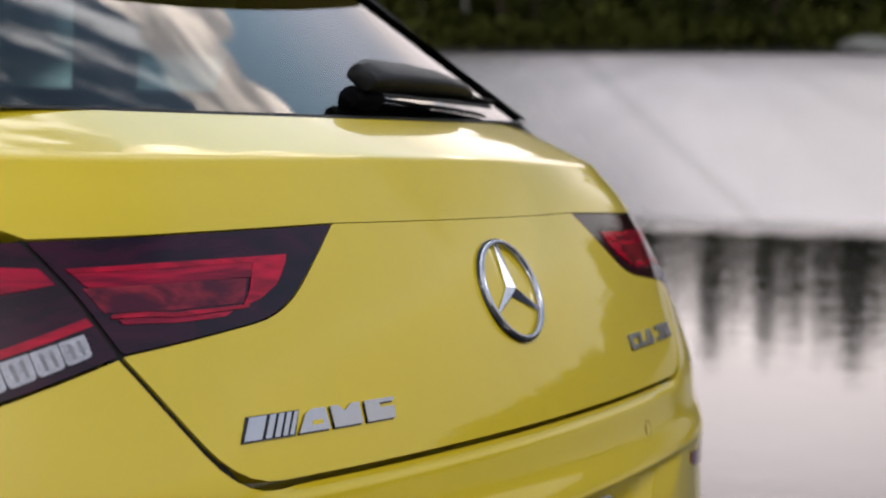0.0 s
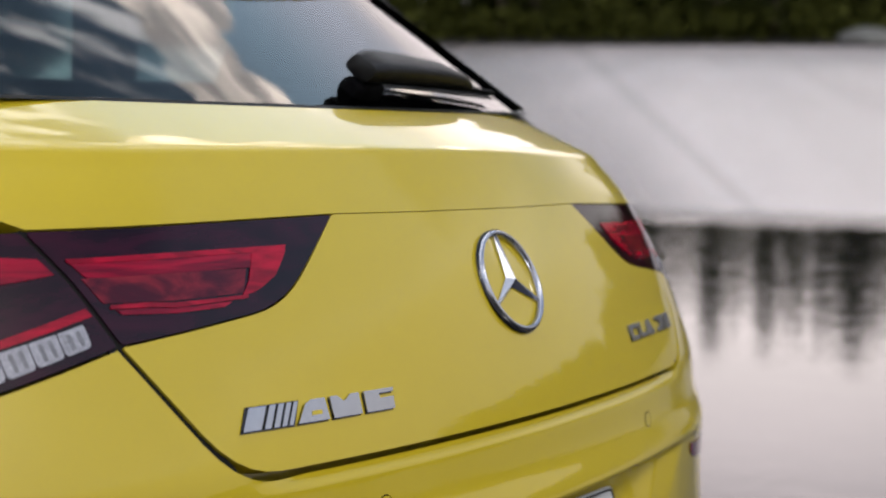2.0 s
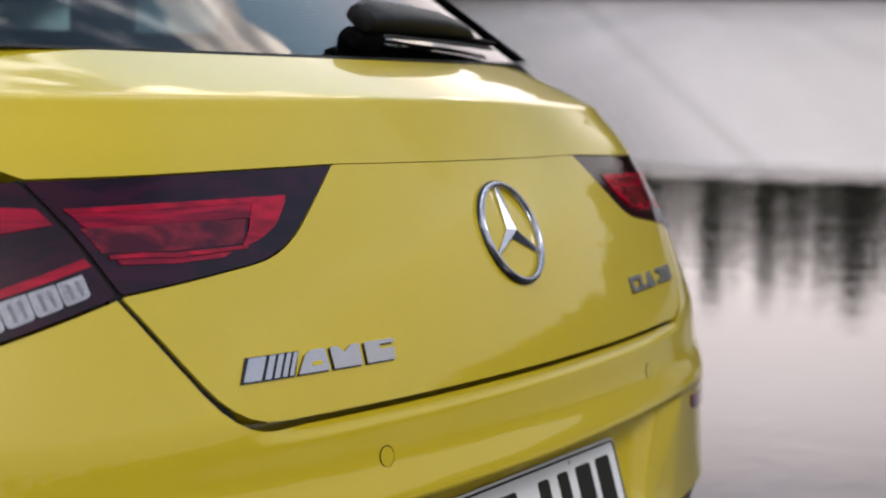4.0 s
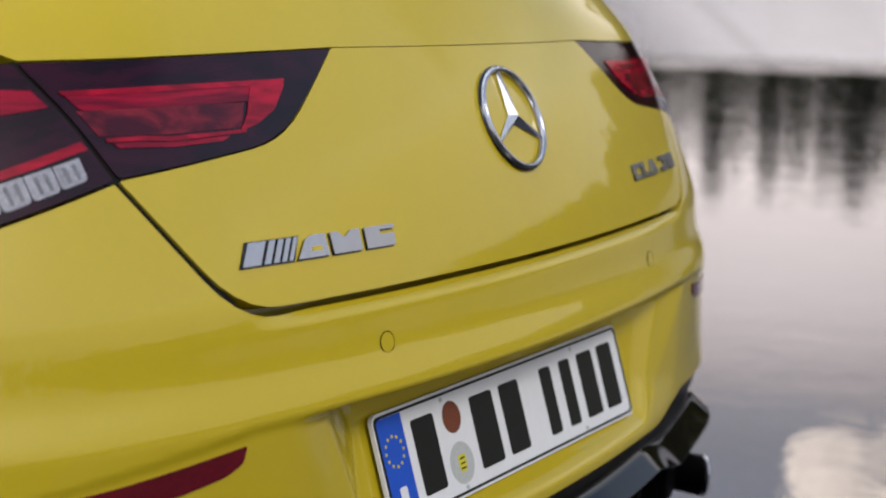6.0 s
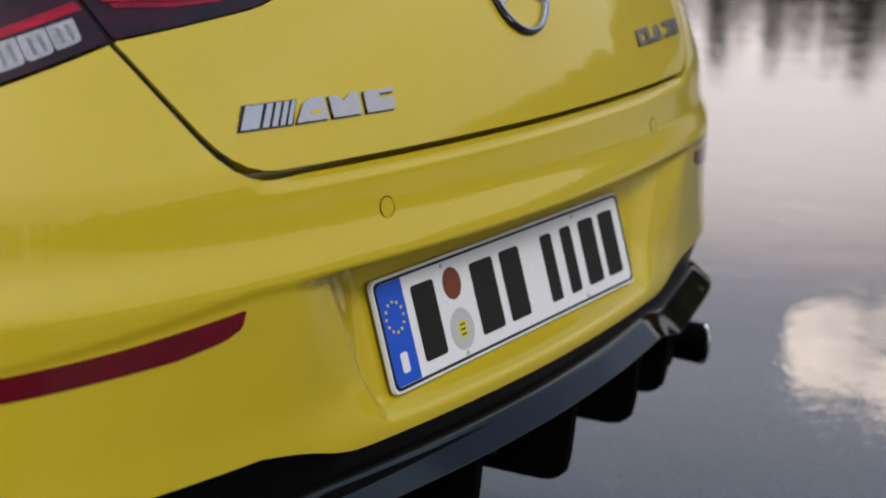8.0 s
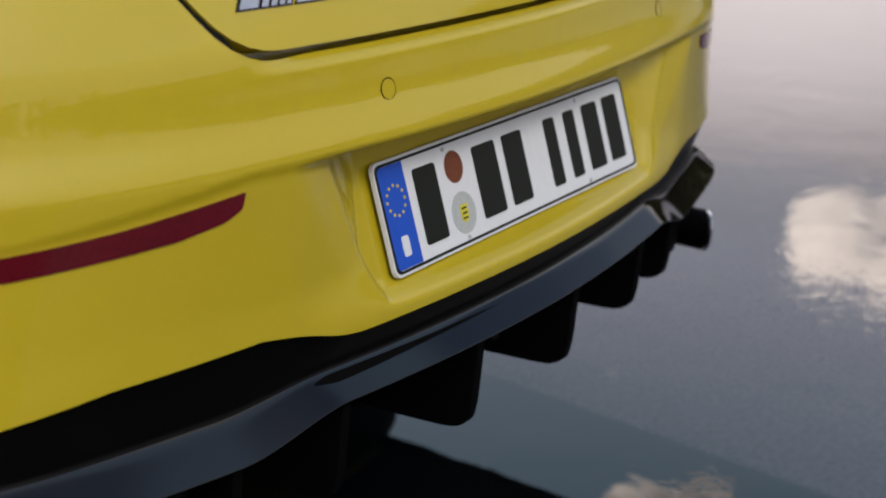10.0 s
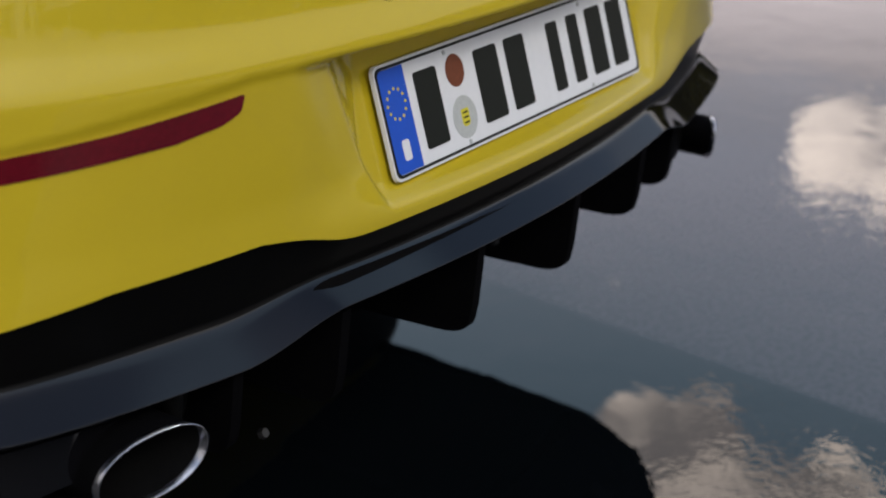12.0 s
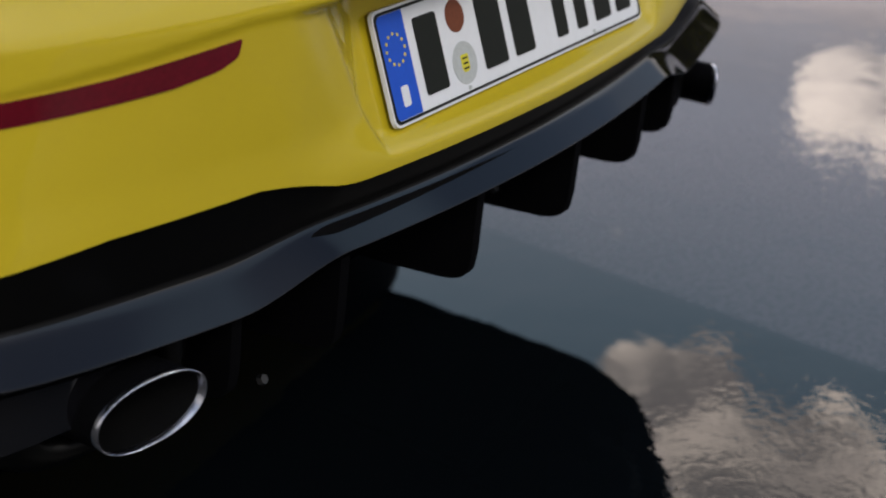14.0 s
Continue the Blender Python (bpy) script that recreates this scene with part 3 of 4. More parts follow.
    part("reflector", flush(flip(refl), 0.0015, f=bumper_surf, step=0.0085), REFLECTOR_RED, car, "dark red bumper reflector")
    # parking sensor: a painted cap in a thin dark ring
    n, c = normal(side * 0.284, 0.684), surf(side * 0.284, 0.684)
    to = Matrix.Translation(c) @ n.to_track_quat("Z", "Y").to_matrix().to_4x4()
    bm = bmesh.new()
    ring = [(0.0091, 0.0003), (0.0096, 0.0008), (0.0102, 0.0003), (0.0102, -0.004), (0.0091, -0.004)]
    loops = []
    for r, h in ring:
        loops.append([bm.verts.new(to @ Vector((r * math.cos(k * math.tau / 32), r * math.sin(k * math.tau / 32), h))) for k in range(32)])
    for p, q in zip(loops, loops[1:] + loops[:1]):
        for k in range(32):
            bm.faces.new((p[k], q[k], q[(k + 1) % 32], p[(k + 1) % 32]))
    bmesh.ops.recalc_face_normals(bm, faces=bm.faces)
    sensor = part("parking_sensor", bm, BLACK_MATT, car)
    bm = bmesh.new()
    bmesh.ops.create_cone(bm, cap_ends=True, segments=32, radius1=0.0092, radius2=0.0090, depth=0.006, matrix=to @ Matrix.Translation((0, 0, -0.0023)))
    sharpen(bm)
    part("sensor_cap", bm, YELLOW, sensor)

# ---- badges ----
def solid_outline(bm, pts, z0, z1, m, inset=0.0):
    """A prism over a flat outline; the top is drawn in by inset for a chamfer."""
    c = Vector((sum(p[0] for p in pts) / len(pts), sum(p[1] for p in pts) / len(pts)))
    low = [bm.verts.new(m @ Vector((p[0], p[1], z0))) for p in pts]
    top = []
    for p in pts:
        d = Vector(p) - c
        q = c + d * (1 - inset / max(d.length, 1e-6))
        top.append(bm.verts.new(m @ Vector((q.x, q.y, z1))))
    bm.faces.new(top)
    n = len(pts)
    for k in range(n):
        bm.faces.new((low[k], low[(k + 1) % n], top[(k + 1) % n], top[k]))


emblem = tagged(new("emblem"), "round chrome ring emblem with three spokes")
emblem.parent = car
n, c = normal(0, 0.8655), surf(0, 0.8655)
up = (surf(0, 0.88) - surf(0, 0.85)).normalized()
right = up.cross(n).normalized()
EM = Matrix((( *right, 0), (*up, 0), (*n, 0), (0, 0, 0, 1))).transposed()
EM.translation = c
bm = bmesh.new()
prof = [(0.0506, 0.0), (0.0511, 0.0045), (0.0532, 0.0066), (0.0556, 0.0055), (0.0564, 0.0)]
loops = [[bm.verts.new(EM @ Vector((r * math.sin(k * math.tau / 72), r * math.cos(k * math.tau / 72), h))) for k in range(72)] for r, h in prof]
for p, q in zip(loops, loops[1:]):
    for k in range(72):
        bm.faces.new((p[k], p[(k + 1) % 72], q[(k + 1) % 72], q[k]))
bmesh.ops.recalc_face_normals(bm, faces=bm.faces)
part("ring", bm, CHROME, emblem)
bm = bmesh.new()
loops = [[bm.verts.new(EM @ Vector((r * math.sin(k * math.tau / 72), r * math.cos(k * math.tau / 72), h))) for k in range(72)] for r, h in ((0.0564, 0.0005), (0.0576, 0.0030), (0.0582, 0.0))]
for p, q in zip(loops, loops[1:]):
    for k in range(72):
        bm.faces.new((p[k], p[(k + 1) % 72], q[(k + 1) % 72], q[k]))
bmesh.ops.recalc_face_normals(bm, faces=bm.faces)
part("ring_gasket", bm, BLACK_GLOSS, emblem)
for k in range(3):
    m = EM @ Matrix.Rotation(-k * math.tau / 3, 4, "Z")
    bm = bmesh.new()
    base = [(-0.0011, 0.0513), (0.0011, 0.0513), (0.0066, 0.0038), (0, 0), (-0.0066, 0.0038)]
    lo = [bm.verts.new(m @ Vector((x, y, 0.001))) for x, y in base]
    tip, mid = bm.verts.new(m @ Vector((0, 0.0513, 0.0042))), bm.verts.new(m @ Vector((0, 0.0, 0.0085)))
    bm.faces.new((lo[0], lo[4], mid, tip))
    bm.faces.new((lo[1], tip, mid, lo[2]))
    bm.faces.new((lo[4], lo[3], mid))
    bm.faces.new((lo[3], lo[2], mid))
    bmesh.ops.recalc_face_normals(bm, faces=bm.faces)
    part("spoke", bm, CHROME, emblem, smooth=False)

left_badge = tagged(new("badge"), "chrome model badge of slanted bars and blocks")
left_badge.parent = car
SL = 0.0125  # slant over the badge's height
Z0, Z1 = 0.7665, 0.7845


def slanted(a0, a1, z0=Z0, z1=Z1):
    k0, k1 = (z0 - Z0) / (Z1 - Z0) * SL, (z1 - Z0) / (Z1 - Z0) * SL
    return [(a0 + k0, z0), (a1 + k0, z0), (a1 + k1, z1), (a0 + k1, z1)]


for a0, a1 in ((-0.4400, -0.4205), (-0.4165, -0.4095), (-0.4062, -0.4000), (-0.3970, -0.3915), (-0.3887, -0.3840)):
    part("slanted_bar", flush(slanted(a0, a1), 0.0028, step=0.006), BADGE_METAL, left_badge)
part("badge_backing", flush([(-0.4425, Z0 - 0.0012), (-0.3812, Z0 - 0.0012), (-0.3690, Z1 + 0.001), (-0.4300, Z1 + 0.001)], 0.0012), BLACK_GLOSS, left_badge)
block = [[(-0.3775, Z0), (-0.3395, Z0), (-0.3395, Z1), (-0.3560, Z1), (-0.3640, Z1 - 0.003)],
         [(-0.3340, Z0), (-0.2975, Z0), (-0.2960, Z1), (-0.3065, Z1), (-0.3165, Z0 + 0.0125), (-0.3240, Z1), (-0.3330, Z1)],
         [(-0.2910, Z0), (-0.2530, Z0), (-0.2510, Z0 + 0.0105), (-0.2700, Z0 + 0.0105), (-0.2700, Z0 + 0.0145), (-0.2500, Z0 + 0.0145), (-0.2490, Z1), (-0.2890, Z1)]]
for pts in block:
    part("block", flush(pts, 0.0030, step=0.008), BADGE_METAL, left_badge)
    part("block_backing", flush([(a - 0.0012, z - 0.0011) for a, z in pts], 0.0012, step=0.01), BLACK_GLOSS, left_badge)
part("block_slot", flush([(-0.3600, Z0 + 0.0050), (-0.3470, Z0 + 0.0050), (-0.3470, Z0 + 0.0085), (-0.3580, Z0 + 0.0085)], 0.0034, depth=0.001, step=0.01), YELLOW, left_badge)

right_badge = tagged(new("badge"), "small chrome model badge of upright blocks")
right_badge.parent = car
for pts in ([(0.278, 0.777), (0.306, 0.777), (0.306, 0.782), (0.287, 0.782), (0.287, 0.790), (0.306, 0.790), (0.306, 0.795), (0.278, 0.795)],
            [(0.312, 0.777), (0.338, 0.777), (0.338, 0.782), (0.321, 0.782), (0.321, 0.795), (0.312, 0.795)],
            [(0.342, 0.777), (0.373, 0.777), (0.361, 0.795), (0.353, 0.795)],
            [(0.392, 0.777), (0.419, 0.777), (0.419, 0.795), (0.392, 0.795), (0.392, 0.790), (0.408, 0.790), (0.408, 0.782), (0.392, 0.782)],
            [(0.427, 0.777), (0.455, 0.777), (0.455, 0.795), (0.427, 0.795)]):
    part("block", flush(pts, 0.0030, step=0.008), BADGE_METAL, right_badge)
    part("block_backing", flush([(a - 0.002, z - 0.0011) for a, z in pts], 0.0012, step=0.01), BLACK_GLOSS, right_badge)

# ---- number plate ----
plate = part("number_plate", bmesh.new(), PLATE_WHITE, car, "white number plate with a blue band and dark bars")
PM = Matrix.Translation((0, 0, 0.55)) @ Matrix.Rotation(radians(90 - 18.2), 4, "X")
plate.matrix_local = PM
bm = bmesh.new()
solid_outline(bm, rounded([(-0.26, -0.055), (0.26, -0.055), (0.26, 0.055), (-0.26, 0.055)], 0.010, 6), -0.001, 0.0030, Matrix(), 0.0008)
sharpen(bm)
bm.to_mesh(plate.data)
bm.free()


def on_plate(name, pts, mat, z0=0.0028, z1=0.0040, label="", smooth=False):
    bm = bmesh.new()
    solid_outline(bm, pts, z0, z1, Matrix(), 0.0003)
    return part(name, bm, mat, plate, label, smooth=smooth)


def disc(x, y, r, n=28):
    return [(x + r * math.cos(k * math.tau / n), y + r * math.sin(k * math.tau / n)) for k in range(n)]


# raised dark border
bm = bmesh.new()
outer, inner = rounded([(-0.2572, -0.0522), (0.2572, -0.0522), (0.2572, 0.0522), (-0.2572, 0.0522)], 0.009, 6), rounded([(-0.2545, -0.0495), (0.2545, -0.0495), (0.2545, 0.0495), (-0.2545, 0.0495)], 0.008, 6)
rows = [[bm.verts.new((x, y, h)) for x, y in ring] for ring, h in ((outer, 0.0028), (outer, 0.0039), (inner, 0.0039), (inner, 0.0028))]
for p, q in zip(rows, rows[1:]):
    for k in range(len(p)):
        bm.faces.new((p[k], p[(k + 1) % len(p)], q[(k + 1) % len(p)], q[k]))
part("border", bm, PLATE_BLACK, plate, smooth=False)
on_plate("blue_band", rounded([(-0.2543, -0.0493), (-0.212, -0.0493), (-0.212, 0.0493), (-0.2543, 0.0493)], [0.008, 0.001, 0.001, 0.008], 4), PLATE_BLUE, z1=0.0034)
for k in range(12):
    x, y = -0.2335 + 0.0145 * math.cos(k * math.tau / 12), 0.0155 + 0.0145 * math.sin(k * math.tau / 12)
    on_plate("dot", disc(x, y, 0.0019, 8), STAR_YELLOW, z0=0.0030, z1=0.0038)
on_plate("code_bar", rounded([(-0.2395, -0.0385), (-0.2275, -0.0385), (-0.2275, -0.0185), (-0.2395, -0.0185)], 0.003, 3), PLATE_WHITE, z0=0.0030, z1=0.0039)
for x0, x1 in ((-0.199, -0.160), (-0.090, -0.046), (-0.030, 0.010), (0.060, 0.084), (0.106, 0.130), (0.150, 0.186), (0.201, 0.236)):
    on_plate("character_bar", rounded([(x0, -0.0375), (x1, -0.0375), (x1, 0.0375), (x0, 0.0375)], 0.004, 3), PLATE_BLACK, z1=0.0042)
on_plate("seal", disc(-0.127, 0.0255, 0.0165), SEAL_BROWN, z1=0.0036)
on_plate("seal", disc(-0.126, -0.0215, 0.0215), SEAL_GREY, z1=0.0036)
on_plate("seal_shield", rounded([(-0.1330, -0.0310), (-0.1190, -0.0310), (-0.1190, -0.0130), (-0.1330, -0.0130)], [0.006, 0.006, 0.001, 0.001], 4), SEAL_YELLOW, z1=0.0040)
for k in range(3):
    on_plate("seal_bar", [(-0.1305, -0.0160 - k * 0.005), (-0.1215, -0.0160 - k * 0.005), (-0.1215, -0.0178 - k * 0.005), (-0.1305, -0.0178 - k * 0.005)], PLATE_BLACK, z0=0.0036, z1=0.0044)
for x, y in ((-0.140, 0.0455), (0.140, 0.0455), (-0.126, -0.0465), (0.140, -0.0465)):
    on_plate("screw", disc(x, y, 0.0024, 10), SEAL_GREY, z1=0.0042)

# ---- diffuser: dark strip, glossy lip, fins, exhaust tips ----
TOP_EDGE = [(0.0, 0.4665), (0.345, 0.4665), (0.40, 0.4825), (0.45, 0.4900), (0.60, 0.4855), (0.70, 0.4745), (0.90, 0.447), (1.1, 0.431)]


bm = bmesh.new()
loops = []
for i in range(361):
    a = -1.1 + i * 2.2 / 360
    b = abs(a)
    w = ease(b, 0.34, 0.48)
    flick = ease(b, 0.60, 0.72) * (1 - ease(b, 0.74, 0.90))
    zt = float(np.interp(b, *zip(*TOP_EDGE)))
    zv = min(0.428 - 0.010 * w, zt - 0.012)
    end = ease(b, 0.50, 0.76)
    ze, ye = zv - 0.022 - w * 0.004 - w * (0.009 - 0.008 * end) - 0.012 * ease(b, 0.80, 1.1), -0.050 + w * (-0.002 - 0.010 * end) - 0.004 * flick
    yt = float(np.interp(zt, *PROFILE)) + 0.004
    yv = -0.0192 - 0.0055 * end
    # straight under the bumper's edge, then a hollow that turns out into the lip
    top, low_v, edge_v = Vector((zt, yt)), Vector((zv, yv)), Vector((ze, ye))
    s0, s1 = top.lerp(low_v, 0.92), low_v.lerp(edge_v, 0.28)
    line = [top, top.lerp(low_v, 0.4), top.lerp(low_v, 0.74)]
    for k in range(11):
        u = k / 10
        line.append(s0 * (1 - u) ** 2 + low_v * 2 * u * (1 - u) + s1 * u * u)
    line += [low_v.lerp(edge_v, v) for v in (0.42, 0.65, 0.95, 0.985, 1.0)]
    line = [tuple(p) for p in line]
    line += [(ze - 0.0012, ye + 0.0004), (ze - 0.0022, ye + 0.0022), (ze - 0.0028, ye + 0.004), (ze - 0.010, ye + 0.014), (ze - 0.018, ye + 0.05), (0.345, 0.03)]
    base = surf(a, 0.45)
    sec = float(np.interp(b, ARC, SEC_Y))
    loops.append([bm.verts.new((base.x, sec + y, z)) for z, y in line])
for p, q in zip(loops, loops[1:]):
    for k in range(len(p) - 1):
        made = bm.faces.new((p[k], p[k + 1], q[k + 1], q[k]))
        made.material_index = 1 if k < 8 else 0
bmesh.ops.recalc_face_normals(bm, faces=bm.faces)
diffuser = part("diffuser", bm, BLACK_GLOSS, car, "glossy black diffuser with upright fins")
diffuser.data.materials.append(SATIN)


def fin(x):
    y0 = -0.030 + 0.2 * x * x + (0.0 if abs(x) < 0.4 else -0.004)
    pts = rounded([(y0, 0.39), (y0 + 0.004, 0.323), (y0 + 0.010, 0.2895), (y0 + 0.10, 0.2845), (y0 + 0.30, 0.278), (y0 + 0.30, 0.39)], [0, 0, 0.035, 0, 0, 0], 6)
    bm = bmesh.new()
    solid_outline(bm, pts, -0.007, 0.007, Matrix(((0, 0, 1, x), (1, 0, 0, 0), (0, 1, 0, 0), (0, 0, 0, 1))))
    bmesh.ops.holes_fill(bm, edges=[e for e in bm.edges if len(e.link_faces) == 1])
    bmesh.ops.recalc_face_normals(bm, faces=bm.faces)
    sharpen(bm)
    part("fin", bm, BLACK_MATT, diffuser)


for x in (-0.455, -0.32, -0.107, 0.107, 0.32, 0.455):
    fin(x)


for x, z in ((-0.367, 0.262), (0.058, 0.326)):
    bm = bmesh.new()
    bmesh.ops.create_cone(bm, cap_ends=True, segments=6, radius1=0.006, radius2=0.005, depth=0.006, matrix=Matrix.Translation((x, 0.05, z)) @ Matrix.Rotation(radians(60), 4, "X"))
    sharpen(bm)
    part("bolt", bm, ZINC, diffuser)


def oval(side, grow, back, n=40):
    """An outline round the exhaust: cut on the slant, its inner end higher."""
    out = []
    for k in range(n):
        c, s_ = math.cos(k * math.tau / n), math.sin(k * math.tau / n)
        d = (0.0405 + grow) * math.copysign(abs(c) ** 0.85, c)
        h = (0.0305 + grow) * math.copysign(abs(s_) ** 0.95, s_) - 0.38 * d
        out.append((side * (0.568 + d), 0.004 + 0.6 * d + back, 0.334 + h))
    return out


def tube(bm, rings):
    loops = [[bm.verts.new(v) for v in pts] for pts in rings]
    for p, q in zip(loops, loops[1:]):
        for k in range(len(p)):
            bm.faces.new((p[k], p[(k + 1) % len(p)], q[(k + 1) % len(p)], q[k]))
    return loops


for side in (1, -1):
    bm = bmesh.new()
    tube(bm, [oval(side, -0.0005, 0.007), oval(side, 0.0, 0.003), oval(side, -0.0005, 0.0008), oval(side, -0.0009, 0.0), oval(side, -0.0014, 0.0010), oval(side, -0.0020, 0.008)])
    bmesh.ops.recalc_face_normals(bm, faces=bm.faces)
    tip = part("exhaust_tip", bm, CHROME, car, "oval chrome exhaust tip")
    bm = bmesh.new()
    tube(bm, [oval(side, -0.0008, 0.0065), oval(side, -0.001, 0.22)])
    bmesh.ops.recalc_face_normals(bm, faces=bm.faces)
    part("exhaust_sleeve", bm, BLACK_MATT, tip)
    bm = bmesh.new()
    loops = tube(bm, [oval(side, -0.0020, 0.008), oval(side, -0.007, 0.03), oval(side, -0.010, 0.18)])
    bm.faces.new(loops[-1])
    part("exhaust_inside", bm, PIPE_INSIDE, tip)
    # dark shell round the tip
    bm = bmesh.new()
    tube(bm, [oval(side, 0.005, 0.20), oval(side, 0.005, 0.062), oval(side, 0.014, 0.052), oval(side, 0.035, 0.075), oval(side, 0.045, 0.14)])
    bmesh.ops.recalc_face_normals(bm, faces=bm.faces)
    part("tip_surround", bm, SATIN, car)

# underside and lower corners
bm = bmesh.new()
under = [(0.00, 0.362), (0.12, 0.345), (0.40, 0.31), (0.80, 0.30), (1.10, 0.16), (4.40, 0.14)]
for (y0, z0), (y1, z1) in zip(under, under[1:]):
    for x0, x1 in ((-0.86, -0.64), (-0.64, -0.3), (-0.3, 0.3), (0.3, 0.64), (0.64, 0.86)):
        b0, b1 = (0.2 * x * x + 2.0 * max(0, abs(x) - 0.64) ** 2 for x in (x0, x1))
        bm.faces.new([bm.verts.new(v) for v in ((x0, y0 + b0, z0), (x1, y0 + b1, z0), (x1, y1 + b1, z1), (x0, y1 + b0, z1))])
bmesh.ops.remove_doubles(bm, verts=bm.verts, dist=0.001)
part("underside", bm, BLACK_MATT, car)
for side in (1, -1):
    corner = [(0.58, 0.325), (0.80, 0.300), (1.25, 0.275), (1.46, 0.270), (1.46, 0.50), (1.25, 0.50), (1.25, 0.365), (0.58, 0.365)]
    part("lower_corner", sheet(corner if side == 1 else mirrored(corner), f=lambda a, z: surf(a, 0.45) + Vector((0, 0.02 - 0.05 * max(0, z - 0.36) / 0.14, z - 0.45)), step=0.02), BLACK_GLOSS, car)

for side in (1, -1):
    bm = bmesh.new()
    x0, x1 = sorted((side * 0.50, side * 0.868))
    box(bm, x0, x1, 0.34, 0.76, 0.296, 0.55, 0.01)
    part("wheel_liner", bm, BLACK_MATT, car)
    bm = bmesh.new()
    box(bm, x0, x1, 0.76, 1.42, 0.50, 0.56, 0.01)
    part("wheel_liner", bm, BLACK_MATT, car)

# ---- rear window, wiper, spoiler ----
def glass(x, z):
    return Vector((x, 0.243 + 0.205 * x * x + 1.5 * (z - 1.05), z))


def grid_sheet(f, us, vs, thick=0.0):
    bm = bmesh.new()
    rows_ = [[bm.verts.new(f(u, v)) for u in us] for v in vs]
    for p, q in zip(rows_, rows_[1:]):
        for k in range(len(us) - 1):
            bm.faces.new((p[k], p[k + 1], q[k + 1], q[k]))
    return bm


us = [i / 24 - 1 for i in range(49)]
zs = [1.049 + i * 0.013 for i in range(24)]


def sill(x):
    return 1.0425 + 0.0135 * x


def pane(u, k):
    x = u * (0.500 - 0.35 * 0.299 * k)
    return glass(x, sill(x) + (1.348 - sill(x)) * k)


part("rear_window", grid_sheet(pane, us, [i / 23 for i in range(24)]), GLASS_REAR, car, "tinted rear window reflecting the clouds")
part("window_seal", grid_sheet(lambda u, k: glass(u * 0.515, sill(u * 0.515)) + Vector((0, -0.010 + k * 0.012, -0.0015 + 0.0030 * k)), us, [0, 1]), RUBBER, car)
for side in (1, -1):
    blade = grid_sheet(lambda u, z: glass(side * (0.500 - 0.35 * (z - 1.05) + u * (0.006 + min(0.09, 0.9 * max(0, z - 1.08)))), z) + Vector((0, 0.05 * u - 0.006, 0.004)), [0, 0.33, 0.66, 1.0], zs)
    part("window_trim", blade, SATIN, car)
bm = bmesh.new()
sec = [(0.485, 1.322), (0.60, 1.350), (0.84, 1.387), (0.84, 1.365), (0.68, 1.335), (0.51, 1.300)]
loops = []
for i in range(25):
    x = -0.56 + i * 1.12 / 24
    loops.append([bm.verts.new((x, y + 0.30 * x * x, z - 0.14 * x * x)) for y, z in sec])
for p, q in zip(loops, loops[1:]):
    for k in range(len(sec)):
        bm.faces.new((p[k], p[(k + 1) % len(sec)], q[(k + 1) % len(sec)], q[k]))
bm.faces.new(loops[0])
bm.faces.new(loops[-1])
bmesh.ops.recalc_face_normals(bm, faces=bm.faces)
sharpen(bm, 30)
part("roof_spoiler", bm, YELLOW, car)

wiper = tagged(new("wiper"), "black plastic rear wiper lying on the window")
wiper.parent = car


def loft(name, sections, mat, parent, n=20, power=0.8):
    """A body along x through (x, y, z, half depth, half height)."""
    bm = bmesh.new()
    loops = []
    for x, y, z, d, h in sections:
        ring = []
        for k in range(n):
            c, s_ = math.cos(k * math.tau / n), math.sin(k * math.tau / n)
            cc, ss = math.copysign(abs(c) ** power, c) * d, math.copysign(abs(s_) ** power, s_) * h
            # leans with the glass
            ring.append(bm.verts.new((x, y + cc * 0.55 + ss * 0.83, z - cc * 0.83 * 0.6 + ss * 0.55)))
        loops.append(ring)
    for p, q in zip(loops, loops[1:]):
        for k in range(n):
            bm.faces.new((p[k], p[(k + 1) % n], q[(k + 1) % n], q[k]))
    bm.faces.new(loops[0])
    bm.faces.new(loops[-1])
    bmesh.ops.recalc_face_normals(bm, faces=bm.faces)
    sharpen(bm, 40)
    return part(name, bm, mat, parent)


loft("arm_cover", [(0.020, 0.241, 1.0880, 0.010, 0.008), (0.024, 0.241, 1.0880, 0.017, 0.019), (0.044, 0.242, 1.0910, 0.020, 0.024), (0.062, 0.243, 1.0920, 0.020, 0.023), (0.124, 0.246, 1.0920, 0.020, 0.021), (0.204, 0.251, 1.0910, 0.017, 0.017), (0.269, 0.258, 1.0870, 0.012, 0.011), (0.300, 0.262, 1.0820, 0.005, 0.004)], WIPER_PLASTIC, wiper, power=0.6)
loft("pivot", [(0.022, 0.258, 1.0600, 0.020, 0.010), (0.028, 0.258, 1.0620, 0.026, 0.017), (0.066, 0.258, 1.0630, 0.026, 0.017), (0.076, 0.258, 1.0630, 0.020, 0.010)], BLACK_MATT, wiper)
loft("blade", [(0.064, 0.262, 1.0790, 0.008, 0.006), (0.154, 0.264, 1.0790, 0.009, 0.007), (0.274, 0.270, 1.0770, 0.008, 0.006), (0.359, 0.277, 1.0740, 0.006, 0.005), (0.390, 0.281, 1.0735, 0.005, 0.004), (0.398, 0.282, 1.0730, 0.003, 0.002)], BLACK_MATT, wiper)
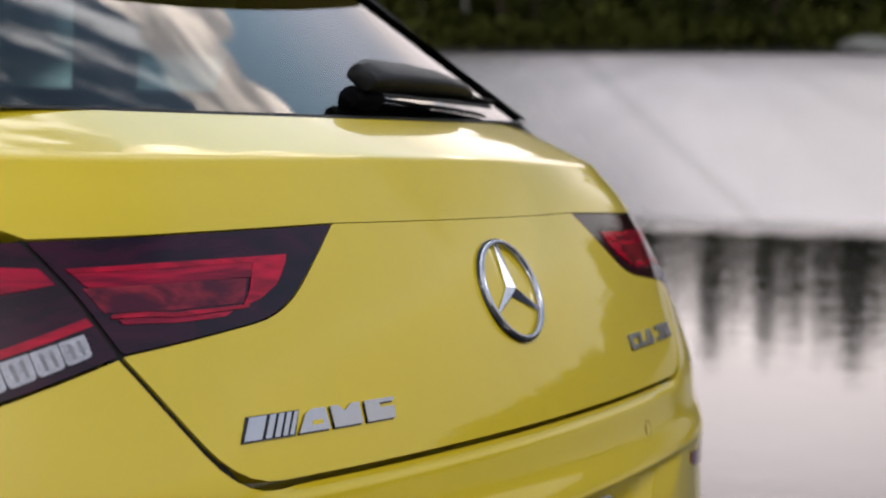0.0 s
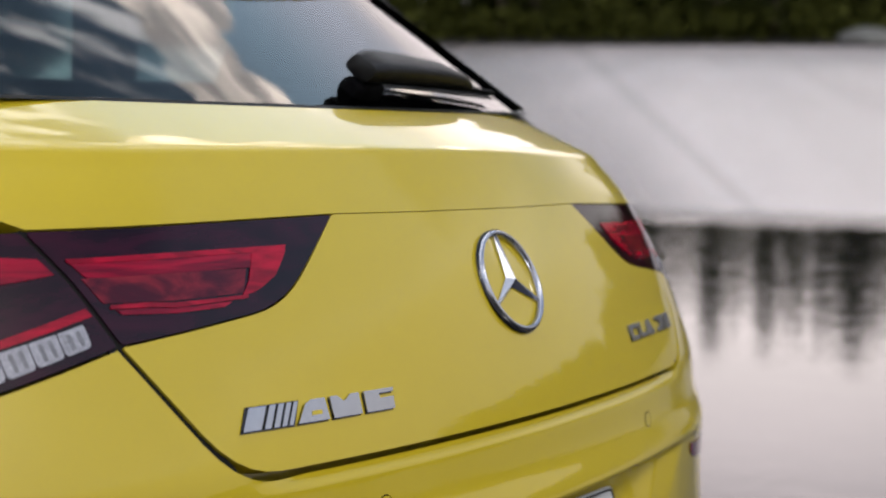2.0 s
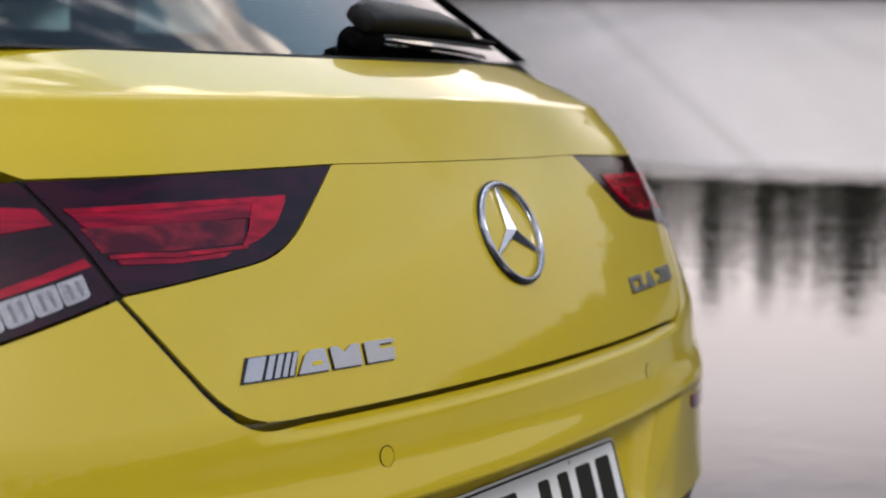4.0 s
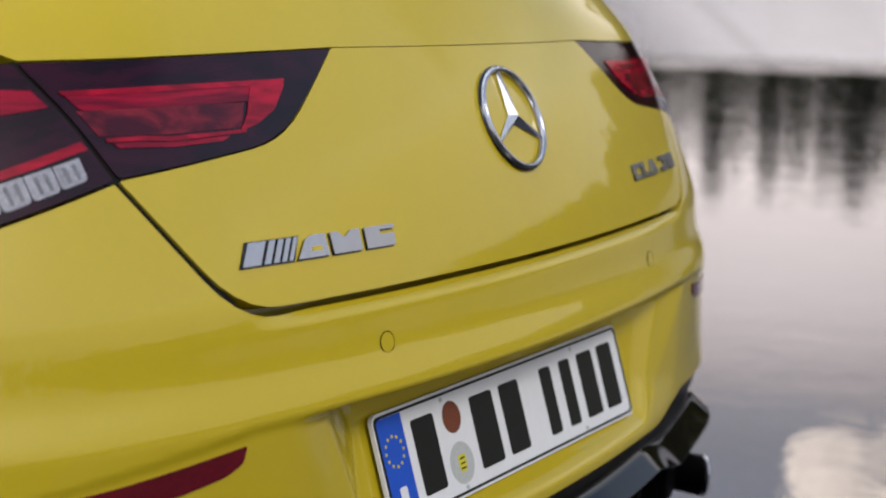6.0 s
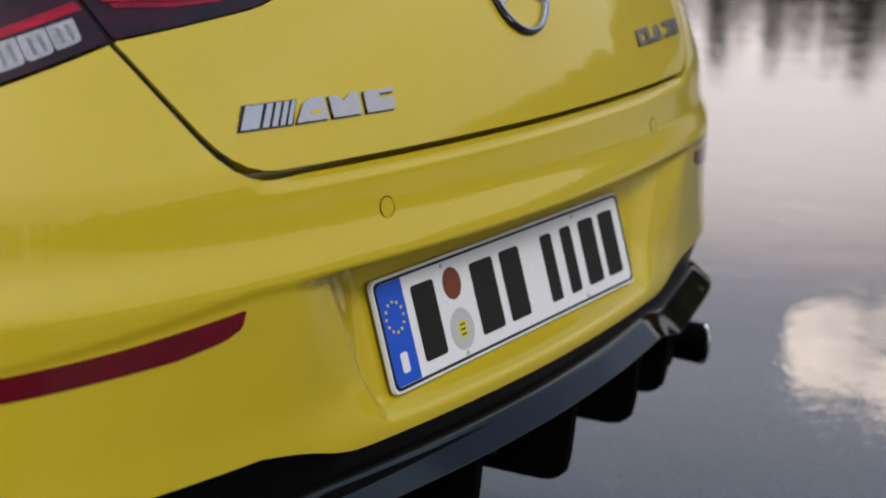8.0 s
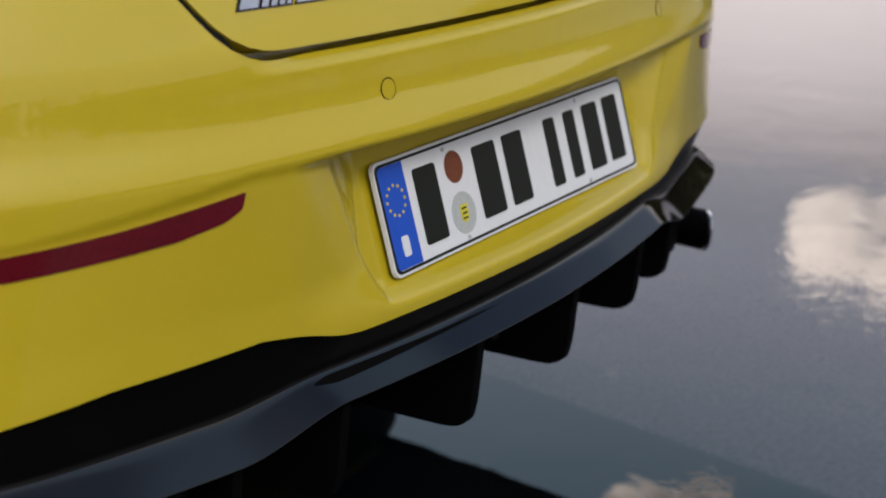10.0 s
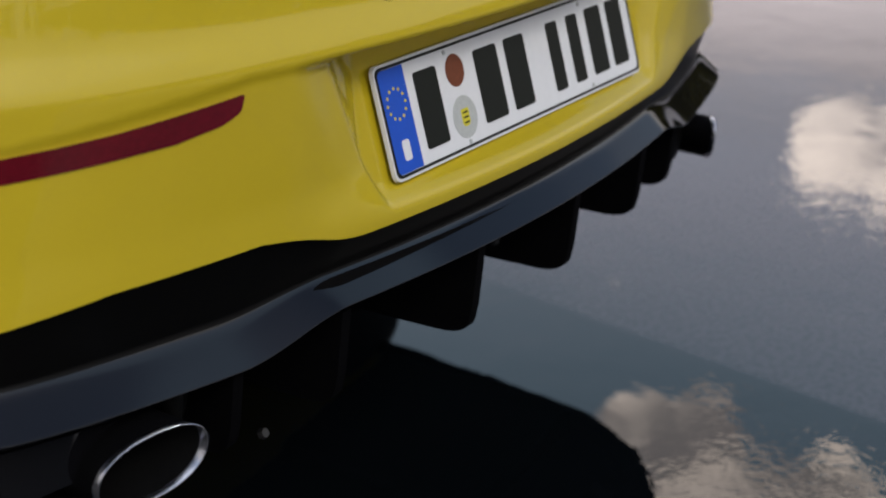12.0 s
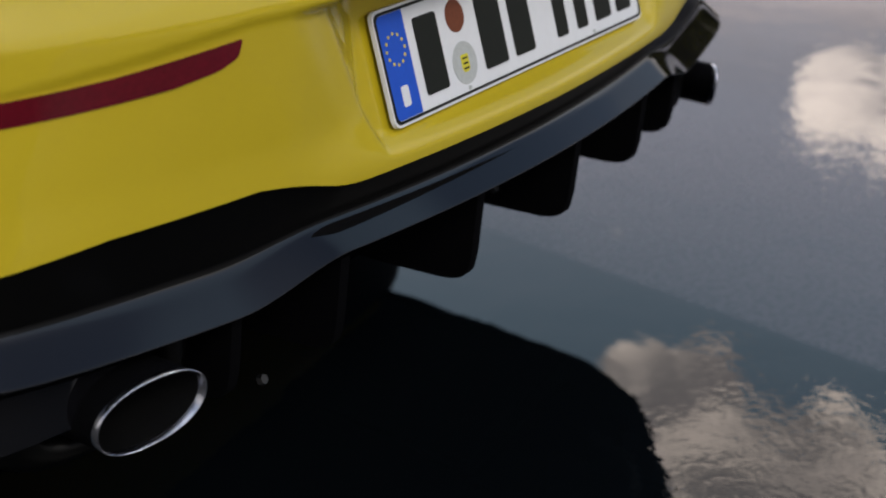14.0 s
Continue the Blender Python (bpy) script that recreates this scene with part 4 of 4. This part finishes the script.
loft("rubber_lip", [(0.069, 0.270, 1.0715, 0.0015, 0.005), (0.214, 0.274, 1.0710, 0.0015, 0.005), (0.400, 0.288, 1.0675, 0.0015, 0.005)], RUBBER, wiper)
loft("wiper_clip", [(0.286, 0.263, 1.0830, 0.006, 0.006), (0.306, 0.266, 1.0800, 0.006, 0.006)], WIPER_PLASTIC, wiper)

# ---- the rest of the car, plain, for its mirror image and shade ----
def hull(name, stations, mat):
    bm = bmesh.new()
    loops = []
    for y, half, z0, z1, tuck in stations:
        ring = [(-half * 0.94, z0), (-half, z0 + 0.10), (-half, (z0 + z1) / 2), (-half + tuck * 0.5, z1 - 0.05), (-half + tuck, z1), (half - tuck, z1), (half - tuck * 0.5, z1 - 0.05), (half, (z0 + z1) / 2), (half, z0 + 0.10), (half * 0.94, z0)]
        loops.append([bm.verts.new((x, y, z)) for x, z in ring])
    for p, q in zip(loops, loops[1:]):
        for k in range(len(p)):
            bm.faces.new((p[k], p[(k + 1) % len(p)], q[(k + 1) % len(p)], q[k]))
    bm.faces.new(loops[0])
    bm.faces.new(loops[-1])
    bmesh.ops.recalc_face_normals(bm, faces=bm.faces)
    sharpen(bm, 50)
    return part(name, bm, mat, car)


hull("body", [(0.62, 0.872, 0.49, 0.98, 0.10), (0.74, 0.875, 0.285, 0.98, 0.10), (1.4, 0.90, 0.14, 0.98, 0.08), (2.6, 0.90, 0.13, 0.95, 0.08), (3.5, 0.89, 0.13, 0.93, 0.14), (4.2, 0.85, 0.14, 0.84, 0.22), (4.55, 0.72, 0.20, 0.68, 0.25)], YELLOW)
# the cabin: pillars and rails round the side windows, dark inside
for side in (1, -1):
    x0, x1 = sorted((side * 0.625, side * 0.665))
    bm = bmesh.new()
    box(bm, x0, x1, 0.70, 3.35, 0.90, 1.085, 0.006)
    box(bm, x0, x1, 0.80, 2.85, 1.335, 1.400, 0.006)
    for y0, y1 in ((1.17, 1.30), (1.92, 2.06), (2.74, 2.85)):
        box(bm, x0 + 0.002, x1 - 0.002, y0, y1, 1.083, 1.337, 0.004)
    solid_outline(bm, [(0.30, 0.99), (0.86, 0.99), (0.86, 1.34), (0.81, 1.34)], x0 + 0.002, x1 - 0.002, Matrix(((0, 0, 1, 0), (1, 0, 0, 0), (0, 1, 0, 0), (0, 0, 0, 1))))
    part("side_frame", bm, BLACK_MATT, car)
    for y0, y1 in ((0.855, 1.175), (1.295, 1.925), (2.055, 2.745)):
        bm = bmesh.new()
        box(bm, side * 0.645 - 0.002, side * 0.645 + 0.002, y0, y1, 1.080, 1.340)
        part("side_window", bm, GLASS_SIDE, car)
bm = bmesh.new()
box(bm, -0.63, 0.63, 0.30, 3.35, 0.985, 0.997)
part("cabin_floor", bm, BLACK_MATT, car)
bm = bmesh.new()
loops = [[bm.verts.new((x, y, z)) for x in (-0.64, 0.64)] for y, z in ((2.78, 1.375), (3.40, 0.985), (3.43, 0.985), (2.81, 1.385))]
for p, q in zip(loops, loops[1:] + loops[:1]):
    bm.faces.new((p[0], p[1], q[1], q[0]))
part("windscreen", bm, GLASS_DARK, car)
hull("roof", [(0.80, 0.50, 1.362, 1.385, 0.04), (1.5, 0.56, 1.385, 1.41, 0.05), (2.3, 0.56, 1.39, 1.42, 0.05), (2.6, 0.55, 1.355, 1.375, 0.05)], YELLOW)
for x in (0.79, -0.79):
    for y in (1.05, 3.78):
        bm = bmesh.new()
        prof = [(0.205, -0.10), (0.30, -0.118), (0.322, -0.105), (0.33, -0.06), (0.33, 0.06), (0.322, 0.105), (0.30, 0.118), (0.205, 0.10)]
        loops = [[bm.verts.new((x + h, y + r * math.cos(k * math.tau / 48), 0.163 + r * math.sin(k * math.tau / 48))) for k in range(48)] for r, h in prof]
        for p, q in zip(loops, loops[1:]):
            for k in range(48):
                bm.faces.new((p[k], p[(k + 1) % 48], q[(k + 1) % 48], q[k]))
        bmesh.ops.recalc_face_normals(bm, faces=bm.faces)
        wheel = part("wheel", bm, RUBBER, car)
        bm = bmesh.new()
        bmesh.ops.create_cone(bm, cap_ends=True, segments=40, radius1=0.207, radius2=0.207, depth=0.18, matrix=Matrix.Translation((x, y, 0.163)) @ Matrix.Rotation(radians(90), 4, "Y"))
        sharpen(bm)
        part("rim", bm, PIPE_INSIDE, wheel)

# ---- ground, lake, far shore ----
WATER_Z = -0.09
LAKE = Vector((math.sin(radians(66)), math.cos(radians(66)), 0))
ALONG = Vector((LAKE.y, -LAKE.x, 0))
POINT = Vector((math.sin(radians(97.5)), math.cos(radians(97.5)), 0)) * 88
SIDE = Vector((math.sin(radians(132)), math.cos(radians(132)), 0))


def height(p):
    u = p.dot(LAKE)
    bank = -0.1675 - p.x * math.tan(radians(4.445))
    bank = max(-1.2, min(bank, 0.10 + 0.02 * max(0, -p.x)))
    if p.length > 6:
        bank += 0.25 * noise.noise(p * 0.08) * min(1, (p.length - 6) / 10)
    shore = -1.2 + 1.32 * min(1, max(0, (u - 84) / 4.6)) + 1.2 * min(1, max(0, (u - 88.6) / 12)) + 8 * min(1, max(0, (u - 100) / 200))
    q = p.dot(SIDE)
    far_side = -1.2 + 1.4 * min(1, max(0, (q - 224) / 6)) + 1.5 * min(1, max(0, (q - 230) / 30))
    # a wooded point in the lake
    point = 0.7 - 1.9 * ((p - POINT).length / 17) ** 2
    return max(bank if u < 60 and q < 150 else -1.2, shore, far_side, point)


bm = bmesh.new()
us = [-3000, -1200, -500, -200, -100, -60, -35, -20, -12, -8, -6, -5] + [-4 + i * 0.4 for i in range(31)] + [10, 15, 25, 45, 65, 80, 84, 86, 87.5, 88.6, 90, 94, 100, 116, 150, 230, 400, 900, 3000]
vs = [-3000, -1200, -500, -250, -150, -100, -75, -50, -35, -22, -14, -9, -6] + [-4 + i * 0.4 for i in range(21)] + [6, 9, 14, 22, 35, 50, 75, 100, 150, 250, 500, 1200, 3000]
rows = []
for u in us:
    row = []
    for v in vs:
        p = LAKE * u + ALONG * v
        row.append(bm.verts.new((p.x, p.y, height(p))))
    rows.append(row)
for p, q in zip(rows, rows[1:]):
    for k in range(len(p) - 1):
        bm.faces.new((p[k], q[k], q[k + 1], p[k + 1]))
bmesh.ops.recalc_face_normals(bm, faces=bm.faces)
tagged(part("ground", bm, BANK, None, "dark wet bank sloping into the lake"), kind="structure")

bm = bmesh.new()
bm.faces.new([bm.verts.new((x, y, WATER_Z)) for x, y in ((-3000, -3000), (3000, -3000), (3000, 3000), (-3000, 3000))])
tagged(part("water", bm, WATER, None, "calm lake water mirroring trees, with a painted pale sky sheen further out", smooth=False), kind="structure")


# ---- trees ----
def leaf(bm, c, size, rnd):
    q = Euler((rnd.uniform(-1, 1), rnd.uniform(-1, 1), rnd.uniform(0, 6.3))).to_matrix()
    a = [bm.verts.new(c + q @ Vector(v) * size) for v in ((-0.5, 0, 0), (0, -0.32, 0.08), (0.5, 0, -0.05), (0, 0.32, 0.08))]
    bm.faces.new(a)


def trunk_mesh(bm, pts, seg=8):
    loops = [[bm.verts.new(Vector(c) + Vector((r * math.cos(k * math.tau / seg), r * math.sin(k * math.tau / seg), 0))) for k in range(seg)] for c, r in pts]
    for p, q in zip(loops, loops[1:]):
        for k in range(seg):
            bm.faces.new((p[k], p[(k + 1) % seg], q[(k + 1) % seg], q[k]))


def make_tree(kind, seed):
    rnd = random.Random(seed)
    tree = tagged(new("tree"), {"spruce": "tall dark green spruce on the far shore", "birch": "slender pale-barked birch on the far shore", "oak": "broad leafy tree with a dark green crown"}[kind], "tree", "trees on the shore")
    tall = {"spruce": 22.0, "birch": 19.0, "oak": 17.0}[kind] * rnd.uniform(0.92, 1.08)
    bm = bmesh.new()
    pts = []
    for i in range(8):
        f = i / 7
        pts.append(((0.25 * math.sin(f * 3 + seed), 0.25 * math.cos(f * 2.3 + seed), tall * 0.96 * f - 0.3), {"spruce": 0.24, "birch": 0.14, "oak": 0.28}[kind] * (1 - 0.9 * f) + 0.02))
    trunk_mesh(bm, pts)
    leaves = []
    if kind == "spruce":
        for i in range(46):
            f = 0.10 + 0.88 * i / 46
            reach = (1 - f) ** 0.8 * rnd.uniform(2.0, 3.4) + 0.25
            for _ in range(5):
                a = rnd.uniform(0, math.tau)
                end = Vector((math.cos(a) * reach, math.sin(a) * reach, tall * f - reach * 0.35))
                base = Vector((0, 0, tall * f))
                trunk_mesh(bm, [(base, 0.05), (end, 0.015)], 4)
                for k in range(9):
                    t_ = rnd.uniform(0.25, 1.05)
                    leaves.append((base.lerp(end, t_) + Vector((rnd.gauss(0, .22), rnd.gauss(0, .22), rnd.gauss(-.1, .2))), rnd.uniform(0.35, 0.7)))
    else:
        n = 26 if kind == "oak" else 20
        wide = 3.9 if kind == "oak" else 2.3
        start = 0.22 if kind == "oak" else 0.28
        for i in range(n):
            f = start + (0.97 - start) * i / n
            a = i * 2.4 + rnd.uniform(-.4, .4)
            reach = wide * math.sin(math.pi * min(1, (f - start) / (1 - start) * 0.82 + 0.16)) * rnd.uniform(0.6, 1.1)
            base = Vector((0, 0, tall * (f - 0.06)))
            end = Vector((math.cos(a) * reach, math.sin(a) * reach, tall * f + rnd.uniform(-.3, 1.0)))
            trunk_mesh(bm, [(base, 0.09 * (1.2 - f)), (base.lerp(end, .5) + Vector((0, 0, .25)), 0.05), (end, 0.015)], 5)
            for k in range(95):
                t_ = rnd.uniform(0.35, 1.05)
                sp = 0.75 if kind == "oak" else 0.5
                c = base.lerp(end, t_) + Vector((rnd.gauss(0, sp), rnd.gauss(0, sp), rnd.gauss(0, sp * .8) - (0.35 if kind == "birch" else 0)))
                leaves.append((c, rnd.uniform(0.3, 0.6)))
    part("trunk", bm, BIRCH if kind == "birch" else BARK, tree)
    bm = bmesh.new()
    for c, size in leaves:
        leaf(bm, c, size, rnd)
    part("crown", bm, LEAF_DARK if kind == "spruce" else LEAF, tree, smooth=False)
    return tree


rnd = random.Random(5)
kinds = [make_tree(k, i + 3) for i, k in enumerate(("spruce", "oak", "birch", "spruce", "oak"))]
used = set()


def plant(k, x, y):
    p = Vector((x, y, 0))
    s = rnd.uniform(0.62, 0.82)
    m = Matrix.Translation((x, y, height(p) - 0.05)) @ Matrix.Rotation(rnd.uniform(0, 6.28), 4, "Z")
    src = kinds[k]
    if k in used:
        t_ = copy_thing(src, m)
    else:
        used.add(k)
        t_ = src
        t_.matrix_basis = m
    t_.scale = (s, s, s * rnd.uniform(0.95, 1.12))


for row, (u0, step) in enumerate(((92, 3.2), (98, 3.2), (106, 3.2))):
    v = -48
    while v < 32:
        p = LAKE * (u0 + rnd.uniform(-1.5, 1.5)) + ALONG * (v + rnd.uniform(-1, 1))
        plant(rnd.choice((0, 1, 2, 3, 4, 0, 1)), p.x, p.y)
        v += step * rnd.uniform(0.75, 1.25)
# far woods on the lake's other arm and behind the bank, one mass of trunks and leaf clumps
far_verts, far_faces = [], []


def far_tree(x, y, tall):
    z0 = height(Vector((x, y, 0))) - 0.2
    for k in range(4):
        a0, a1 = k * math.tau / 4, (k + 1) * math.tau / 4
        n0 = len(far_verts)
        far_verts.extend([(x + 0.3 * math.cos(a0), y + 0.3 * math.sin(a0), z0), (x + 0.3 * math.cos(a1), y + 0.3 * math.sin(a1), z0), (x, y, z0 + tall * 0.9)])
        far_faces.append((n0, n0 + 1, n0 + 2))
    lobes = [(rnd.gauss(0, 1.5), rnd.gauss(0, 1.5), tall * rnd.uniform(0.08, 0.86), rnd.uniform(1.4, 2.6)) for _ in range(9)] + [(0, 0, tall * 0.92, 1.1)]
    for lx, ly, lz, r in lobes:
        for _ in range(46):
            c = Vector((x + lx + rnd.gauss(0, r * 0.6), y + ly + rnd.gauss(0, r * 0.6), z0 + lz + rnd.gauss(0, r * 0.55)))
            q = Euler((rnd.uniform(-1.2, 1.2), rnd.uniform(-1.2, 1.2), rnd.uniform(0, 6.3))).to_matrix() * rnd.uniform(0.7, 1.3)
            n0 = len(far_verts)
            far_verts.extend([c + q @ Vector(v) for v in ((-0.5, 0, 0), (0, -0.34, 0.08), (0.5, 0, -0.05), (0, 0.34, 0.08))])
            far_faces.append((n0, n0 + 1, n0 + 2, n0 + 3))


for q in (232, 238, 245):
    v = -215
    while v < 640:
        p = SIDE * (q + rnd.uniform(-1.5, 1.5)) + Vector((SIDE.y, -SIDE.x, 0)) * v
        far_tree(p.x, p.y, 18.5 + 6.5 * noise.noise(Vector((v * 0.045, 4.0, 1.0))) + rnd.uniform(-2.0, 2.0) - 9.0 * ease(-v, 0, 100))
        v += (4.6 + 0.016 * max(0, v - 150)) * rnd.uniform(0.6, 1.4)
for i in range(14):
    a, r = radians(rnd.uniform(93.6, 96.2)), rnd.uniform(80, 96)
    far_tree(math.sin(a) * r, math.cos(a) * r, rnd.uniform(11.5, 16.0))
for i in range(14):
    a, r = radians(rnd.uniform(96.5, 103.0)), rnd.uniform(80, 94)
    far_tree(math.sin(a) * r, math.cos(a) * r, rnd.uniform(4.5, 7.5))
for i in range(16):
    p = LAKE * rnd.uniform(92, 101) + ALONG * rnd.uniform(33, 47)
    far_tree(p.x, p.y, rnd.uniform(11.0, 16.0))
for i in range(9):
    a, r = radians(rnd.uniform(90.0, 93.4)), rnd.uniform(84, 93)
    far_tree(math.sin(a) * r, math.cos(a) * r, rnd.uniform(6.5, 9.5))
for i in range(64):
    a = radians(165 + i * 2.8 + rnd.uniform(-2, 2))
    r = rnd.uniform(140, 175)
    far_tree(math.sin(a) * r, math.cos(a) * r, rnd.uniform(14, 19))
me = bpy.data.meshes.new("far_woods")
me.from_pydata([tuple(v) for v in far_verts], [], far_faces)
me.materials.append(LEAF_OLIVE)
tagged(new("far_woods", me), "dense olive green woods on the lake's other arm", "woods", kind="stuff")

# undergrowth along the far shore
bm = bmesh.new()
for i in range(16000):
    u, v = 89.2 + abs(rnd.gauss(0, 4.5)), rnd.uniform(-55, 34)
    p = LAKE * u + ALONG * v
    top = 1.2 + 3.4 * abs(noise.noise(Vector((v * 0.16, u * 0.2, 1)))) + (u - 89) * 0.25
    leaf(bm, Vector((p.x, p.y, height(p) + rnd.uniform(0, 1) ** 1.3 * top)), rnd.uniform(0.35, 0.75), rnd)
for i in range(70000):
    u, v = rnd.uniform(94, 112), rnd.uniform(-55, 36)
    p = LAKE * u + ALONG * v
    top = 15.0 + 4.5 * noise.noise(Vector((v * 0.19, 3.0, 7.0))) + 5 * noise.noise(Vector((v * 0.7, u * 0.1, 2.0)))
    leaf(bm, Vector((p.x, p.y, height(p) + rnd.uniform(0, 1) * top)), rnd.uniform(0.7, 1.5), rnd)
tagged(part("undergrowth", bm, LEAF, None, "dark green undergrowth along the far shore", smooth=False), category="bushes", kind="stuff")

# pale boulder at the water's edge
p = LAKE * 88.9 + ALONG * 11.7
bm = bmesh.new()
bmesh.ops.create_icosphere(bm, subdivisions=4, radius=1.0)
for v in bm.verts:
    v.co += v.co.normalized() * 0.10 * noise.noise(v.co * 1.7)
    v.co = Vector((v.co.x * 1.6, v.co.y * 3.8, max(v.co.z, -0.25) * 0.75))
rock = part("boulder", bm, STONE, None, "pale grey rounded boulder at the lake's edge")
rock.matrix_world = Matrix.Translation((p.x, p.y, height(p) + 0.05)) @ Matrix.Rotation(radians(-66), 4, "Z")
tagged(rock, category="rock")
